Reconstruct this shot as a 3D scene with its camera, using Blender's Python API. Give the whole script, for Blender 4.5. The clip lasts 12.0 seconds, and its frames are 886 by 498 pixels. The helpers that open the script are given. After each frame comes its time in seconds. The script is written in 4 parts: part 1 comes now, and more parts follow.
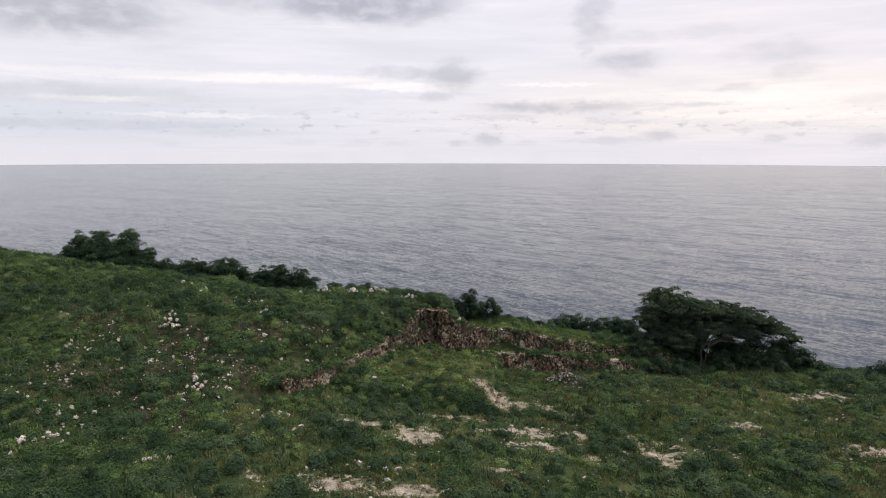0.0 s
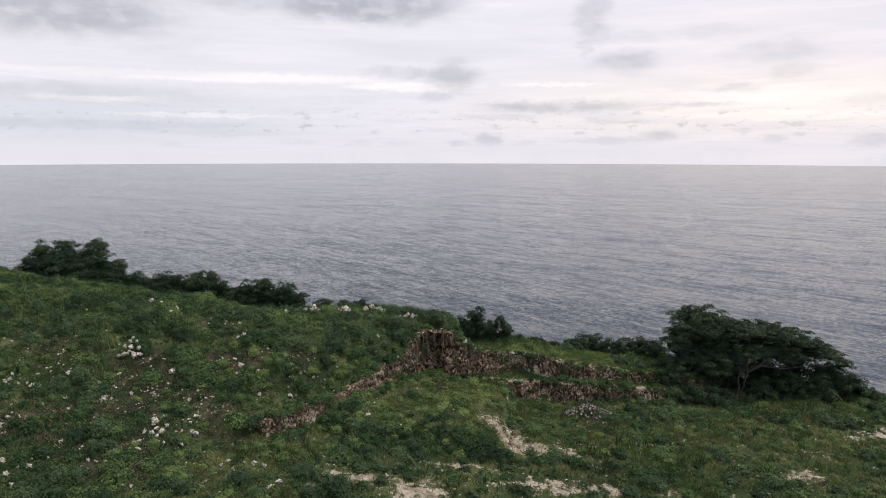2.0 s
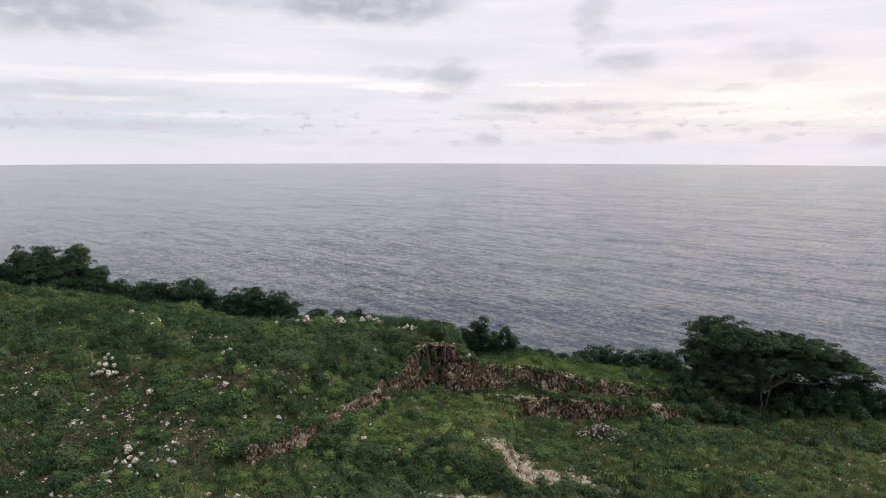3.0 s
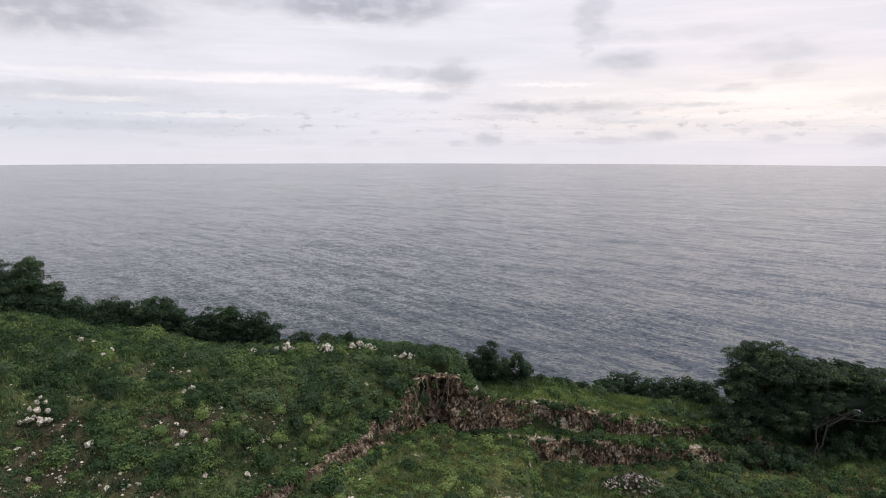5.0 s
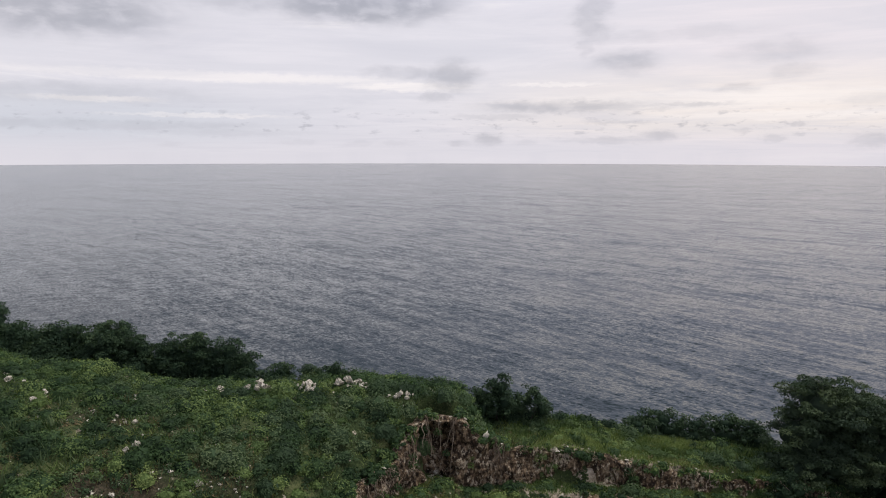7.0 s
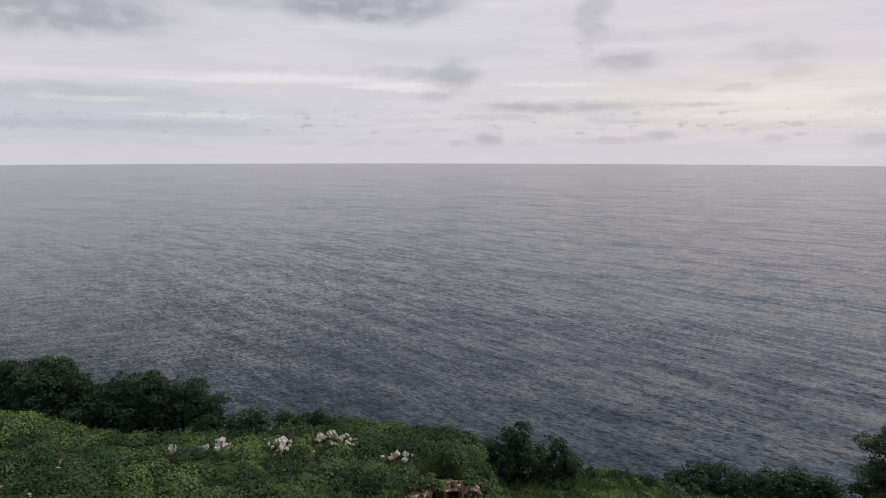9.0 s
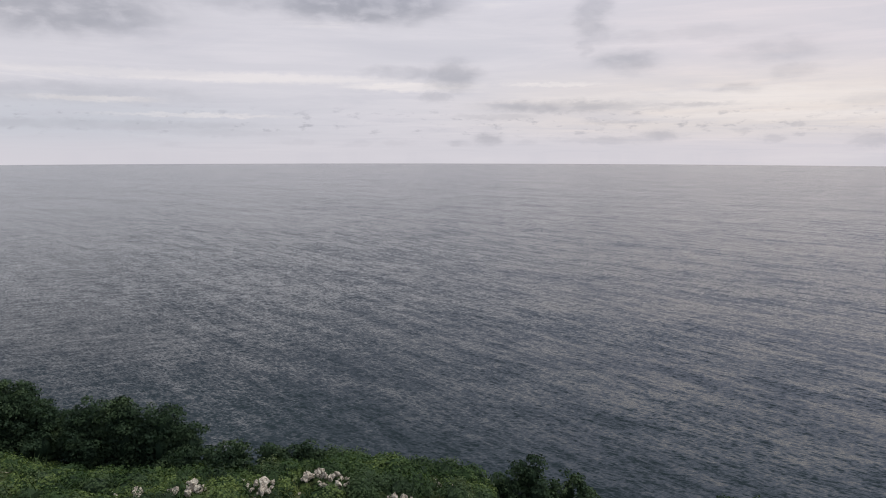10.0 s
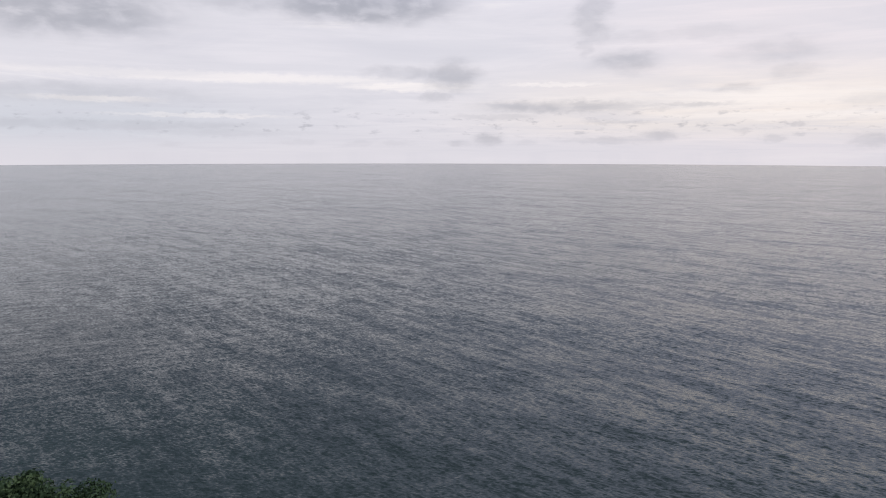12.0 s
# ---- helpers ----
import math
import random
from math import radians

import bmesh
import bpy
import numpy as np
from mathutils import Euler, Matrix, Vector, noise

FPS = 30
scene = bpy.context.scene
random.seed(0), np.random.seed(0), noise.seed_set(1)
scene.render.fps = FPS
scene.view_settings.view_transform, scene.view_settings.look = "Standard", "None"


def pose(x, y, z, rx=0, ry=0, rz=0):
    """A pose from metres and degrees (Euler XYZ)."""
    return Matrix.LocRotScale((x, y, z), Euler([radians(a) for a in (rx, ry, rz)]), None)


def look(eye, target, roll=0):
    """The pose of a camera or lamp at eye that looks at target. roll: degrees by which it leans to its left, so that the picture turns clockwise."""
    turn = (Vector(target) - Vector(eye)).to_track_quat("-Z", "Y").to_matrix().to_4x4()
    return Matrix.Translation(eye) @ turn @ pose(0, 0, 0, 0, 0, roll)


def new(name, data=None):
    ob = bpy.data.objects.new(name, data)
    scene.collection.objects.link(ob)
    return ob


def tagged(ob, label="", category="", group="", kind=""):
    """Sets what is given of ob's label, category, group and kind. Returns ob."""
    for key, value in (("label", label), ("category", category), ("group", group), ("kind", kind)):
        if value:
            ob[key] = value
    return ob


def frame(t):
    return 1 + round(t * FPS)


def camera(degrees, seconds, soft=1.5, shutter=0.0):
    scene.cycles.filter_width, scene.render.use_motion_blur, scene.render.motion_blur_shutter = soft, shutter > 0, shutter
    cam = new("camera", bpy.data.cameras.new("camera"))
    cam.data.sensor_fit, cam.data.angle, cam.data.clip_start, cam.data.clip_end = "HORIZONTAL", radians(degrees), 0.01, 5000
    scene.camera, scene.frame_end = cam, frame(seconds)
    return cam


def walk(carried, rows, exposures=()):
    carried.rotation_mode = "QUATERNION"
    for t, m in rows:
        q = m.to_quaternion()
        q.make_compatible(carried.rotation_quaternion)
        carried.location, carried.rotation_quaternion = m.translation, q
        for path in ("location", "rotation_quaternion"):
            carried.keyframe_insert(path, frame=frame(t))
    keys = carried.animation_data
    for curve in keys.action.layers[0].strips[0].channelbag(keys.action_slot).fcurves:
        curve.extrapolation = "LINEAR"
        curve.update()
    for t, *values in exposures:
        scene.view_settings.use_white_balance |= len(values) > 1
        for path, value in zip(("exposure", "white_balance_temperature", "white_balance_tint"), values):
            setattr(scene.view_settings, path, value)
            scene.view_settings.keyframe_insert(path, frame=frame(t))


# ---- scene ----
cam = camera(69.0, 12.0, 1.0)
PITCH, LEAN = 81.5, -0.08
ROWS = [
    (0.0, 0.0, 0.0, 80.0),
    (1.0, -0.2, 4.1, 80.02),
    (2.0, -0.37, 8.23, 80.07),
    (3.0, -0.53, 12.36, 80.11),
    (5.0, -0.76, 20.6, 80.11),
    (6.0, -0.85, 24.7, 80.1),
    (7.0, -1.0, 28.85, 80.1),
    (10.0, -1.52, 41.5, 80.2),
    (11.0, -1.67, 45.75, 80.2),
    (12.0, -1.81, 50.0, 80.2),
]
EXPOSURES = [(0.0, 0.27), (3.0, 0.27), (5.5, 0.24), (6.5, 0.16), (7.0, 0.1), (7.5, 0.04), (9.5, -0.11), (10.5, -0.01), (12.0, 0.1)]
walk(cam, [(t, pose(x, y, z, PITCH, LEAN, 0)) for t, x, y, z in ROWS], EXPOSURES)

# ---------------------------------------------------------------- world and sun
SUN_EL, SUN_AZ = 66.0, 75.0   # a veiled sun, behind thick cloud
HIGH_CLOUDS = [  # azimuth and elevation in degrees, half sizes, strength of the grey
    (-30.2, 10.5, 7.53, 1.8, 0.85), (-26.2, 9.61, 3.01, 0.7, 0.3), (-6.9, 12.3, 7.2, 1.5, 0.95), (-16.5, 11.81, 4.52, 0.7, 0.4),
    (0.8, 6.65, 2.11, 1.11, 0.62), (-3.3, 6.74, 3.01, 0.45, 0.42), (12.5, 11.03, 1.31, 2.01, 0.5), (12.2, 9.07, 0.7, 1.11, 0.3),
    (15.6, 7.47, 2.31, 0.85, 0.55), (26.6, 7.75, 3.52, 0.8, 0.32), (23.6, 5.08, 1.51, 0.4, 0.35), (27.7, 6.15, 1.51, 0.6, 0.28),
    (18.5, 9.44, 7.03, 0.5, 0.2),
]
LOW_CLOUDS = [  # the small clouds and streaks near the horizon
    (-0.6, 4.77, 1.31, 0.45, 0.38), (10.0, 3.93, 6.0, 0.5, 0.62), (14.3, 3.96, 2.51, 0.25, 0.4), (4.5, 3.08, 3.01, 0.25, 0.35),
    (20.3, 3.91, 3.52, 0.18, 0.4), (14.8, 2.55, 2.51, 0.15, 0.3), (-29.6, 4.48, 9.54, 0.7, 0.32), (-27.5, 2.14, 11.05, 0.35, 0.3),
    (-18.3, 1.63, 6.03, 0.3, 0.22), (3.9, 1.1, 1.21, 0.5, 0.7), (1.4, 0.81, 1.0, 0.25, 0.55), (7.2, 0.89, 0.9, 0.2, 0.25),
    (14.8, 1.05, 3.52, 0.3, 0.5), (18.2, 1.39, 1.31, 0.45, 0.55), (26.9, 1.17, 0.8, 0.3, 0.4), (28.5, 1.49, 0.6, 0.15, 0.4),
    (28.4, 2.26, 0.5, 0.15, 0.4), (33.3, 1.0, 1.31, 0.55, 0.6), (24.4, 1.77, 0.6, 0.2, 0.3), (32.9, 3.96, 1.51, 0.4, 0.22),
]
FAINT_CLOUDS = [(-7.1, 0.76, 1.11, 0.25, 0.25), (-4.1, 0.81, 1.31, 0.25, 0.25), (-12.4, 0.86, 1.31, 0.25, 0.25), (-22.7, 0.64, 0.9, 0.2, 0.22), (17.9, 3.61, 1.21, 0.15, 0.3)]
GLEAMS = [(-18.0, 6.1, 15.0, 0.36, 0.5), (-3.0, 5.6, 5.0, 0.35, 0.7), (9.5, 5.75, 3.5, 0.16, 0.7), (20.0, 4.3, 12.0, 0.7, 0.5), (27.0, 2.9, 9.0, 0.35, 0.5), (-28.0, 4.1, 4.0, 0.2, 0.5), (-20.0, 3.0, 6.0, 0.16, 0.5)]


class Nodes:
    """A short way to write node trees."""

    def __init__(self, tree):
        self.tree = tree
        tree.nodes.clear()

    def node(self, kind):
        return self.tree.nodes.new(kind)

    def attribute(self, name):
        n = self.node("ShaderNodeAttribute")
        n.attribute_name = name
        return n

    def put(self, socket, value):
        if isinstance(value, bpy.types.NodeSocket):
            self.tree.links.new(value, socket)
        elif value is not None:
            socket.default_value = value

    def math(self, op, a, b=None, c=None):
        n = self.node("ShaderNodeMath")
        n.operation = op
        for s, v in zip(n.inputs, (a, b, c)):
            self.put(s, v)
        return n.outputs[0]

    def mix(self, f, a, b, blend="MIX"):
        n = self.node("ShaderNodeMix")
        n.data_type, n.blend_type = "RGBA", blend
        self.put(n.inputs["Factor"], f), self.put(n.inputs["A"], a), self.put(n.inputs["B"], b)
        return n.outputs["Result"]

    def noise(self, vec, scale, detail=4.0, rough=0.55, dist=0.0):
        n = self.node("ShaderNodeTexNoise")
        self.put(n.inputs["Vector"], vec)
        n.inputs["Scale"].default_value, n.inputs["Detail"].default_value = scale, detail
        n.inputs["Roughness"].default_value, n.inputs["Distortion"].default_value = rough, dist
        return n.outputs["Fac"]

    def ramp(self, f, stops):
        n = self.node("ShaderNodeValToRGB")
        self.put(n.inputs[0], f)
        e = n.color_ramp.elements
        for k, (p, c) in enumerate(stops):
            el = e[k] if k < 2 else e.new(p)
            el.position, el.color = p, (c if len(c) == 4 else (*c, 1))
        return n.outputs[0]

    def span(self, v, a, b, c=0.0, d=1.0, smooth=True):
        n = self.node("ShaderNodeMapRange")
        n.interpolation_type = "SMOOTHSTEP" if smooth else "LINEAR"
        for s, w in zip(n.inputs, (v, a, b, c, d)):
            self.put(s, w)
        return n.outputs[0]

    def mapping(self, vec, scale=(1, 1, 1), turn=(0, 0, 0), move=(0, 0, 0)):
        n = self.node("ShaderNodeMapping")
        self.put(n.inputs["Vector"], vec)
        n.inputs["Scale"].default_value, n.inputs["Rotation"].default_value, n.inputs["Location"].default_value = scale, turn, move
        return n.outputs[0]

    def turned(self, vec, size, degrees):
        """Texture space turned in the plan first and then divided by the sizes."""
        n = self.node("ShaderNodeMapping")
        n.vector_type = "TEXTURE"
        self.put(n.inputs["Vector"], vec)
        n.inputs["Scale"].default_value, n.inputs["Rotation"].default_value = size, (0, 0, radians(degrees))
        return n.outputs[0]


def c4(r, g, b):
    return (r, g, b, 1.0)


world = bpy.data.worlds.new("sky")
scene.world = world
world.use_nodes = True
N = Nodes(world.node_tree)
sky = N.node("ShaderNodeTexSky")
sky.sky_type, sky.sun_disc, sky.sun_elevation, sky.sun_rotation = "NISHITA", False, radians(SUN_EL), radians(SUN_AZ)
sky.air_density, sky.dust_density = 1.0, 3.0
way = N.node("ShaderNodeTexCoord").outputs["Generated"]
sep = N.node("ShaderNodeSeparateXYZ")
N.put(sep.inputs[0], way)
dx, dy, dz = sep.outputs
az = N.math("MULTIPLY", N.math("ARCTAN2", dx, dy), 57.2958)
el = N.math("MULTIPLY", N.math("ARCSINE", dz), 57.2958)
# the high veil: long thin streaks, foreshortened towards the horizon
flat = N.node("ShaderNodeCombineXYZ")
lift = N.math("ADD", N.math("MAXIMUM", dz, 0.0), 0.05)
N.put(flat.inputs[0], N.math("DIVIDE", dx, lift)), N.put(flat.inputs[1], N.math("DIVIDE", dy, lift))
veil = N.noise(N.mapping(flat.outputs[0], (0.55, 0.75, 1), (0, 0, 0.15)), 1.1, 7, 0.58, 0.6)
sheet = N.node("ShaderNodeCombineXYZ")
N.put(sheet.inputs[0], az), N.put(sheet.inputs[1], el)
streak = N.noise(N.mapping(sheet.outputs[0], (0.05, 0.65, 1)), 1.0, 9, 0.66, 0.4)
puffs = N.noise(N.mapping(sheet.outputs[0], (0.4, 0.9, 1), (0, 0, 0), (3.1, 1.7, 0)), 1.0, 5, 0.55, 0.3)
warp = N.noise(N.mapping(sheet.outputs[0], (0.3, 0.7, 1)), 1.0, 5, 0.55)
warp2 = N.noise(N.mapping(sheet.outputs[0], (0.27, 0.65, 1), (0, 0, 0), (9, 4, 0)), 1.0, 5, 0.55)
waz = N.math("ADD", az, N.math("MULTIPLY", N.math("SUBTRACT", warp, 0.5), 4.0))
wel = N.math("ADD", el, N.math("MULTIPLY", N.math("SUBTRACT", warp2, 0.5), 1.8))
fray = N.noise(N.mapping(sheet.outputs[0], (1.1, 2.2, 1), (0, 0, 0), (5, 2, 0)), 1.0, 7, 0.68)
fray2 = N.noise(N.mapping(sheet.outputs[0], (0.9, 2.0, 1), (0, 0, 0), (2, 8, 0)), 1.0, 7, 0.68)
faz = N.math("ADD", az, N.math("MULTIPLY", N.math("SUBTRACT", fray, 0.5), 2.4))
fel = N.math("ADD", el, N.math("MULTIPLY", N.math("SUBTRACT", fray2, 0.5), 0.9))


def spots(places, waz, wel):
    """Soft-edged cloud shapes at given places of the sky, ragged by the noise."""
    out = None
    for ca, ce, sa, se, k in places:
        u = N.math("DIVIDE", N.math("SUBTRACT", waz, ca), sa)
        v = N.math("DIVIDE", N.math("SUBTRACT", wel, ce), se)
        d = N.math("ADD", N.math("MULTIPLY", u, u), N.math("MULTIPLY", v, v))
        g = N.math("MULTIPLY", N.span(N.math("EXPONENT", N.math("MULTIPLY", d, -0.7)), 0.10, 0.85), k)
        out = g if out is None else N.math("MAXIMUM", out, g)
    return out


body = N.span(puffs, 0.28, 0.62, 0.4, 0.85)
grey = N.math("MULTIPLY", N.math("MAXIMUM", spots(HIGH_CLOUDS, waz, wel), spots(LOW_CLOUDS + FAINT_CLOUDS, faz, fel)), body)
light = spots(GLEAMS, faz, fel)
low = N.math("MULTIPLY", N.span(el, 0.8, 2.0), N.span(el, 4.5, 2.6))
little = N.math("MULTIPLY", N.span(N.noise(N.mapping(sheet.outputs[0], (0.55, 1.5, 1)), 1.3, 5, 0.6), 0.54, 0.72), N.math("MULTIPLY", low, 0.5))
grey = N.math("MAXIMUM", grey, little)
bright = N.mix(N.span(az, 2.0, 26.0), c4(0.83, 0.80, 0.86), c4(0.89, 0.82, 0.86))
warm = N.math("MULTIPLY", N.math("MULTIPLY", N.span(el, 0.2, 2.5), N.span(el, 8.5, 4.0)), N.span(az, -6.0, 22.0))
bright = N.mix(warm, bright, c4(0.96, 0.87, 0.83))
cool = N.math("MULTIPLY", N.math("MULTIPLY", N.span(el, -1.0, 1.5), N.span(el, 6.5, 2.5)), N.span(az, -2.0, -28.0))
bright = N.mix(N.math("MULTIPLY", cool, 0.8), bright, c4(0.65, 0.68, 0.76))
cover = N.mix(N.span(veil, 0.42, 0.74, 0.0, 0.5), bright, c4(0.66, 0.65, 0.73))
cover = N.mix(N.span(streak, 0.40, 0.64, 0.30, 0.0), cover, c4(0.66, 0.66, 0.73))
cover = N.mix(N.span(streak, 0.58, 0.74, 0.0, 0.45), cover, c4(1.0, 0.95, 0.95))
cover = N.mix(N.math("MULTIPLY", light, N.span(streak, 0.35, 0.6, 0.35, 1.0)), cover, c4(1.06, 0.99, 0.97))
cover = N.mix(grey, cover, c4(0.38, 0.385, 0.44))
haze = N.span(el, 2.4, 0.0)
cover = N.mix(N.math("MULTIPLY", haze, 0.55), cover, c4(0.78, 0.75, 0.81))
# unseen sky above the view, toned to shape the sea's reflections and ground light
upper = N.mix(N.span(az, -38.0, 30.0), c4(0.22, 0.255, 0.36), c4(0.82, 0.85, 1.12))
cover = N.mix(N.span(el, 10.5, 22.0, 0.0, 0.92), cover, upper)
cover = N.mix(N.span(el, 24.0, 50.0, 0.0, 0.85), cover, c4(0.24, 0.27, 0.36))
cover = N.mix(N.span(el, 46.0, 72.0, 0.0, 0.9), cover, c4(0.72, 0.74, 0.84))
air = N.mix(1.0, sky.outputs[0], c4(0.10, 0.10, 0.10), "MULTIPLY")
both = N.mix(0.93, air, cover)
back = N.node("ShaderNodeBackground")
N.put(back.inputs[0], both)
back.inputs[1].default_value = 0.94
N.put(N.node("ShaderNodeOutputWorld").inputs[0], back.outputs[0])

sun = new("sun", bpy.data.lights.new("sun", "SUN"))
sun.data.energy, sun.data.angle, sun.data.color = 2.35, radians(26), (1.0, 0.98, 0.94)
sun.matrix_world = look((0, 0, 0), (-math.sin(radians(SUN_AZ)) * math.cos(radians(SUN_EL)), -math.cos(radians(SUN_AZ)) * math.cos(radians(SUN_EL)), -math.sin(radians(SUN_EL))))


# ---------------------------------------------------------------- materials
def material(name, rough=0.8, spec=0.3):
    m = bpy.data.materials.new(name)
    m.use_nodes = True
    n = Nodes(m.node_tree)
    b = n.node("ShaderNodeBsdfPrincipled")
    b.inputs["Roughness"].default_value, b.inputs["Specular IOR Level"].default_value = rough, spec
    n.put(n.node("ShaderNodeOutputMaterial").inputs[0], b.outputs[0])
    return m, n, b


def bump(n, b, height, strength=0.5, dist=0.05):
    k = n.node("ShaderNodeBump")
    k.inputs["Strength"].default_value, k.inputs["Distance"].default_value = strength, dist
    n.put(k.inputs["Height"], height), n.put(b.inputs["Normal"], k.outputs[0])


def leaf_material(name, dark, mid, light, patch=0.25, rough=0.5):
    """Leaves: every leaf a shade of its own, and wider patches of another growth."""
    m, n, b = material(name, rough + 0.18, 0.14)
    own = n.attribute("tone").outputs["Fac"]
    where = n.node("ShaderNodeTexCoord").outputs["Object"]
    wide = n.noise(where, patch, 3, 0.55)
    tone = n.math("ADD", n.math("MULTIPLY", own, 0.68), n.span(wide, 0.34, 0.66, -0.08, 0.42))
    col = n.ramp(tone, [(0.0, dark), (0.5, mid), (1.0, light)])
    n.put(b.inputs["Base Color"], col)
    back = n.node("ShaderNodeBsdfTranslucent")
    n.put(back.inputs[0], n.mix(1.0, col, c4(1.2, 1.3, 0.6), "MULTIPLY"))
    mixer = n.node("ShaderNodeMixShader")
    mixer.inputs[0].default_value = 0.22
    n.put(mixer.inputs[1], b.outputs[0]), n.put(mixer.inputs[2], back.outputs[0])
    for o in n.tree.nodes:
        if o.type == "OUTPUT_MATERIAL":
            n.put(o.inputs[0], mixer.outputs[0])
    return m


def rock_material(name, light, mid, dark, scale=1.2, differ=0.35):
    m, n, b = material(name, 0.9, 0.2)
    where = n.node("ShaderNodeTexCoord").outputs["Object"]
    own = n.node("ShaderNodeObjectInfo").outputs["Random"]
    a = n.noise(where, scale, 8, 0.65, 0.4)
    fine = n.noise(where, scale * 9, 4, 0.6)
    # the ramp's dark end paints the shade of pits into the stone
    col = n.ramp(n.math("ADD", n.math("MULTIPLY", a, 0.8), n.math("MULTIPLY", fine, 0.2)), [(0.38, dark), (0.48, mid), (0.56, light)])
    col = n.mix(n.math("MULTIPLY", own if differ < 0.5 else n.span(own, 0.3, 0.75), differ), col, c4(*[v * (0.6 if differ < 0.5 else 0.18) for v in mid]))
    n.put(b.inputs["Base Color"], col)
    bump(n, b, n.math("ADD", a, n.math("MULTIPLY", fine, 0.4)), 0.8, 0.15)
    return m


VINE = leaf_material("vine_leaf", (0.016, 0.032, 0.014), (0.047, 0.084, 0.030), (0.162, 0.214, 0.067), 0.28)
SCRUB = leaf_material("scrub_leaf", (0.026, 0.046, 0.022), (0.054, 0.088, 0.038), (0.115, 0.150, 0.070), 0.2)
GRASS = leaf_material("grass_blade", (0.064, 0.082, 0.027), (0.135, 0.152, 0.050), (0.280, 0.262, 0.105), 0.22, 0.6)
LIME = leaf_material("young_leaf", (0.054, 0.088, 0.028), (0.115, 0.165, 0.051), (0.265, 0.310, 0.105), 0.25)
DRY = leaf_material("dry_leaf", (0.060, 0.052, 0.028), (0.115, 0.092, 0.048), (0.200, 0.160, 0.085), 0.4, 0.7)
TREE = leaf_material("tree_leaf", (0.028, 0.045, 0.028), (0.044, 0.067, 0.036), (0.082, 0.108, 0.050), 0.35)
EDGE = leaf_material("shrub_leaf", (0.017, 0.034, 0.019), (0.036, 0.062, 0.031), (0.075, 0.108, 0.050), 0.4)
LIMESTONE = rock_material("limestone", (0.80, 0.74, 0.62), (0.55, 0.48, 0.38), (0.08, 0.065, 0.055), 2.2)
RUBBLE = rock_material("grey_rubble", (0.62, 0.54, 0.47), (0.34, 0.28, 0.23), (0.06, 0.05, 0.045), 2.5, 0.95)

BARK, n, b = material("bark", 0.9, 0.2)
where = n.node("ShaderNodeTexCoord").outputs["Object"]
ridge = n.noise(n.mapping(where, (6, 6, 1.2)), 2.0, 6, 0.6)
n.put(b.inputs["Base Color"], n.ramp(ridge, [(0.3, (0.035, 0.03, 0.025)), (0.7, (0.11, 0.095, 0.078))]))
bump(n, b, ridge, 0.6, 0.03)

ROOT, n, b = material("dry_root", 0.9, 0.2)
own = n.node("ShaderNodeNewGeometry")
n.put(b.inputs["Base Color"], n.ramp(own.outputs["Random Per Island"], [(0.0, (0.04, 0.028, 0.020)), (0.7, (0.13, 0.095, 0.068)), (1.0, (0.34, 0.27, 0.20))]))

# the cut earth and rock of the old quarry steps: brown soil, pale stone, shade of hollows painted near-black
CUT, n, b = material("cut_rock", 0.95, 0.15)
where = n.node("ShaderNodeTexCoord").outputs["Object"]
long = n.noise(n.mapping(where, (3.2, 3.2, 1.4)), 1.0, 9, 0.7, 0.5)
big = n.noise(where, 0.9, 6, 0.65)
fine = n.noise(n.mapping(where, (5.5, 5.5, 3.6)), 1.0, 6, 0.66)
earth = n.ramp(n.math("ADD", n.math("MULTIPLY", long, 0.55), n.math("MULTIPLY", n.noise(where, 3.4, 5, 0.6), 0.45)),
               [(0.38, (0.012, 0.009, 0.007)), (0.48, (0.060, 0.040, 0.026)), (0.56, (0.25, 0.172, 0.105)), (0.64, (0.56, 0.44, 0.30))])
pale = n.ramp(fine, [(0.35, (0.20, 0.15, 0.10)), (0.65, (0.60, 0.50, 0.37))])
earth = n.mix(n.span(n.math("ADD", n.math("MULTIPLY", big, 0.6), n.math("MULTIPLY", fine, 0.9)), 0.78, 0.86, 0.0, 0.9), earth, pale)
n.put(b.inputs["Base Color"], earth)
bump(n, b, n.math("ADD", long, n.math("MULTIPLY", fine, 0.6)), 1.0, 0.35)

# ground: dark litter under the growth, pale trampled limestone soil where it is bare
GROUND, n, b = material("ground", 0.95, 0.1)
where = n.node("ShaderNodeTexCoord").outputs["Object"]
bare = n.attribute("bare")
big, mid, fine = n.noise(where, 0.22, 5, 0.6), n.noise(where, 1.3, 6, 0.65), n.noise(where, 8.0, 5, 0.7)
soil = n.ramp(n.math("ADD", n.math("MULTIPLY", mid, 0.6), n.math("MULTIPLY", fine, 0.4)), [(0.36, (0.10, 0.076, 0.052)), (0.49, (0.25, 0.20, 0.145)), (0.62, (0.47, 0.40, 0.31))])
litter = n.ramp(n.math("ADD", n.math("MULTIPLY", big, 0.5), n.math("MULTIPLY", fine, 0.5)), [(0.38, (0.009, 0.015, 0.006)), (0.50, (0.036, 0.052, 0.019)), (0.62, (0.100, 0.108, 0.046))])
red = n.ramp(n.math("ADD", n.math("MULTIPLY", mid, 0.5), n.math("MULTIPLY", fine, 0.5)), [(0.36, (0.012, 0.011, 0.007)), (0.50, (0.040, 0.034, 0.021)), (0.66, (0.120, 0.092, 0.062))])
sepc = n.node("ShaderNodeSeparateColor")
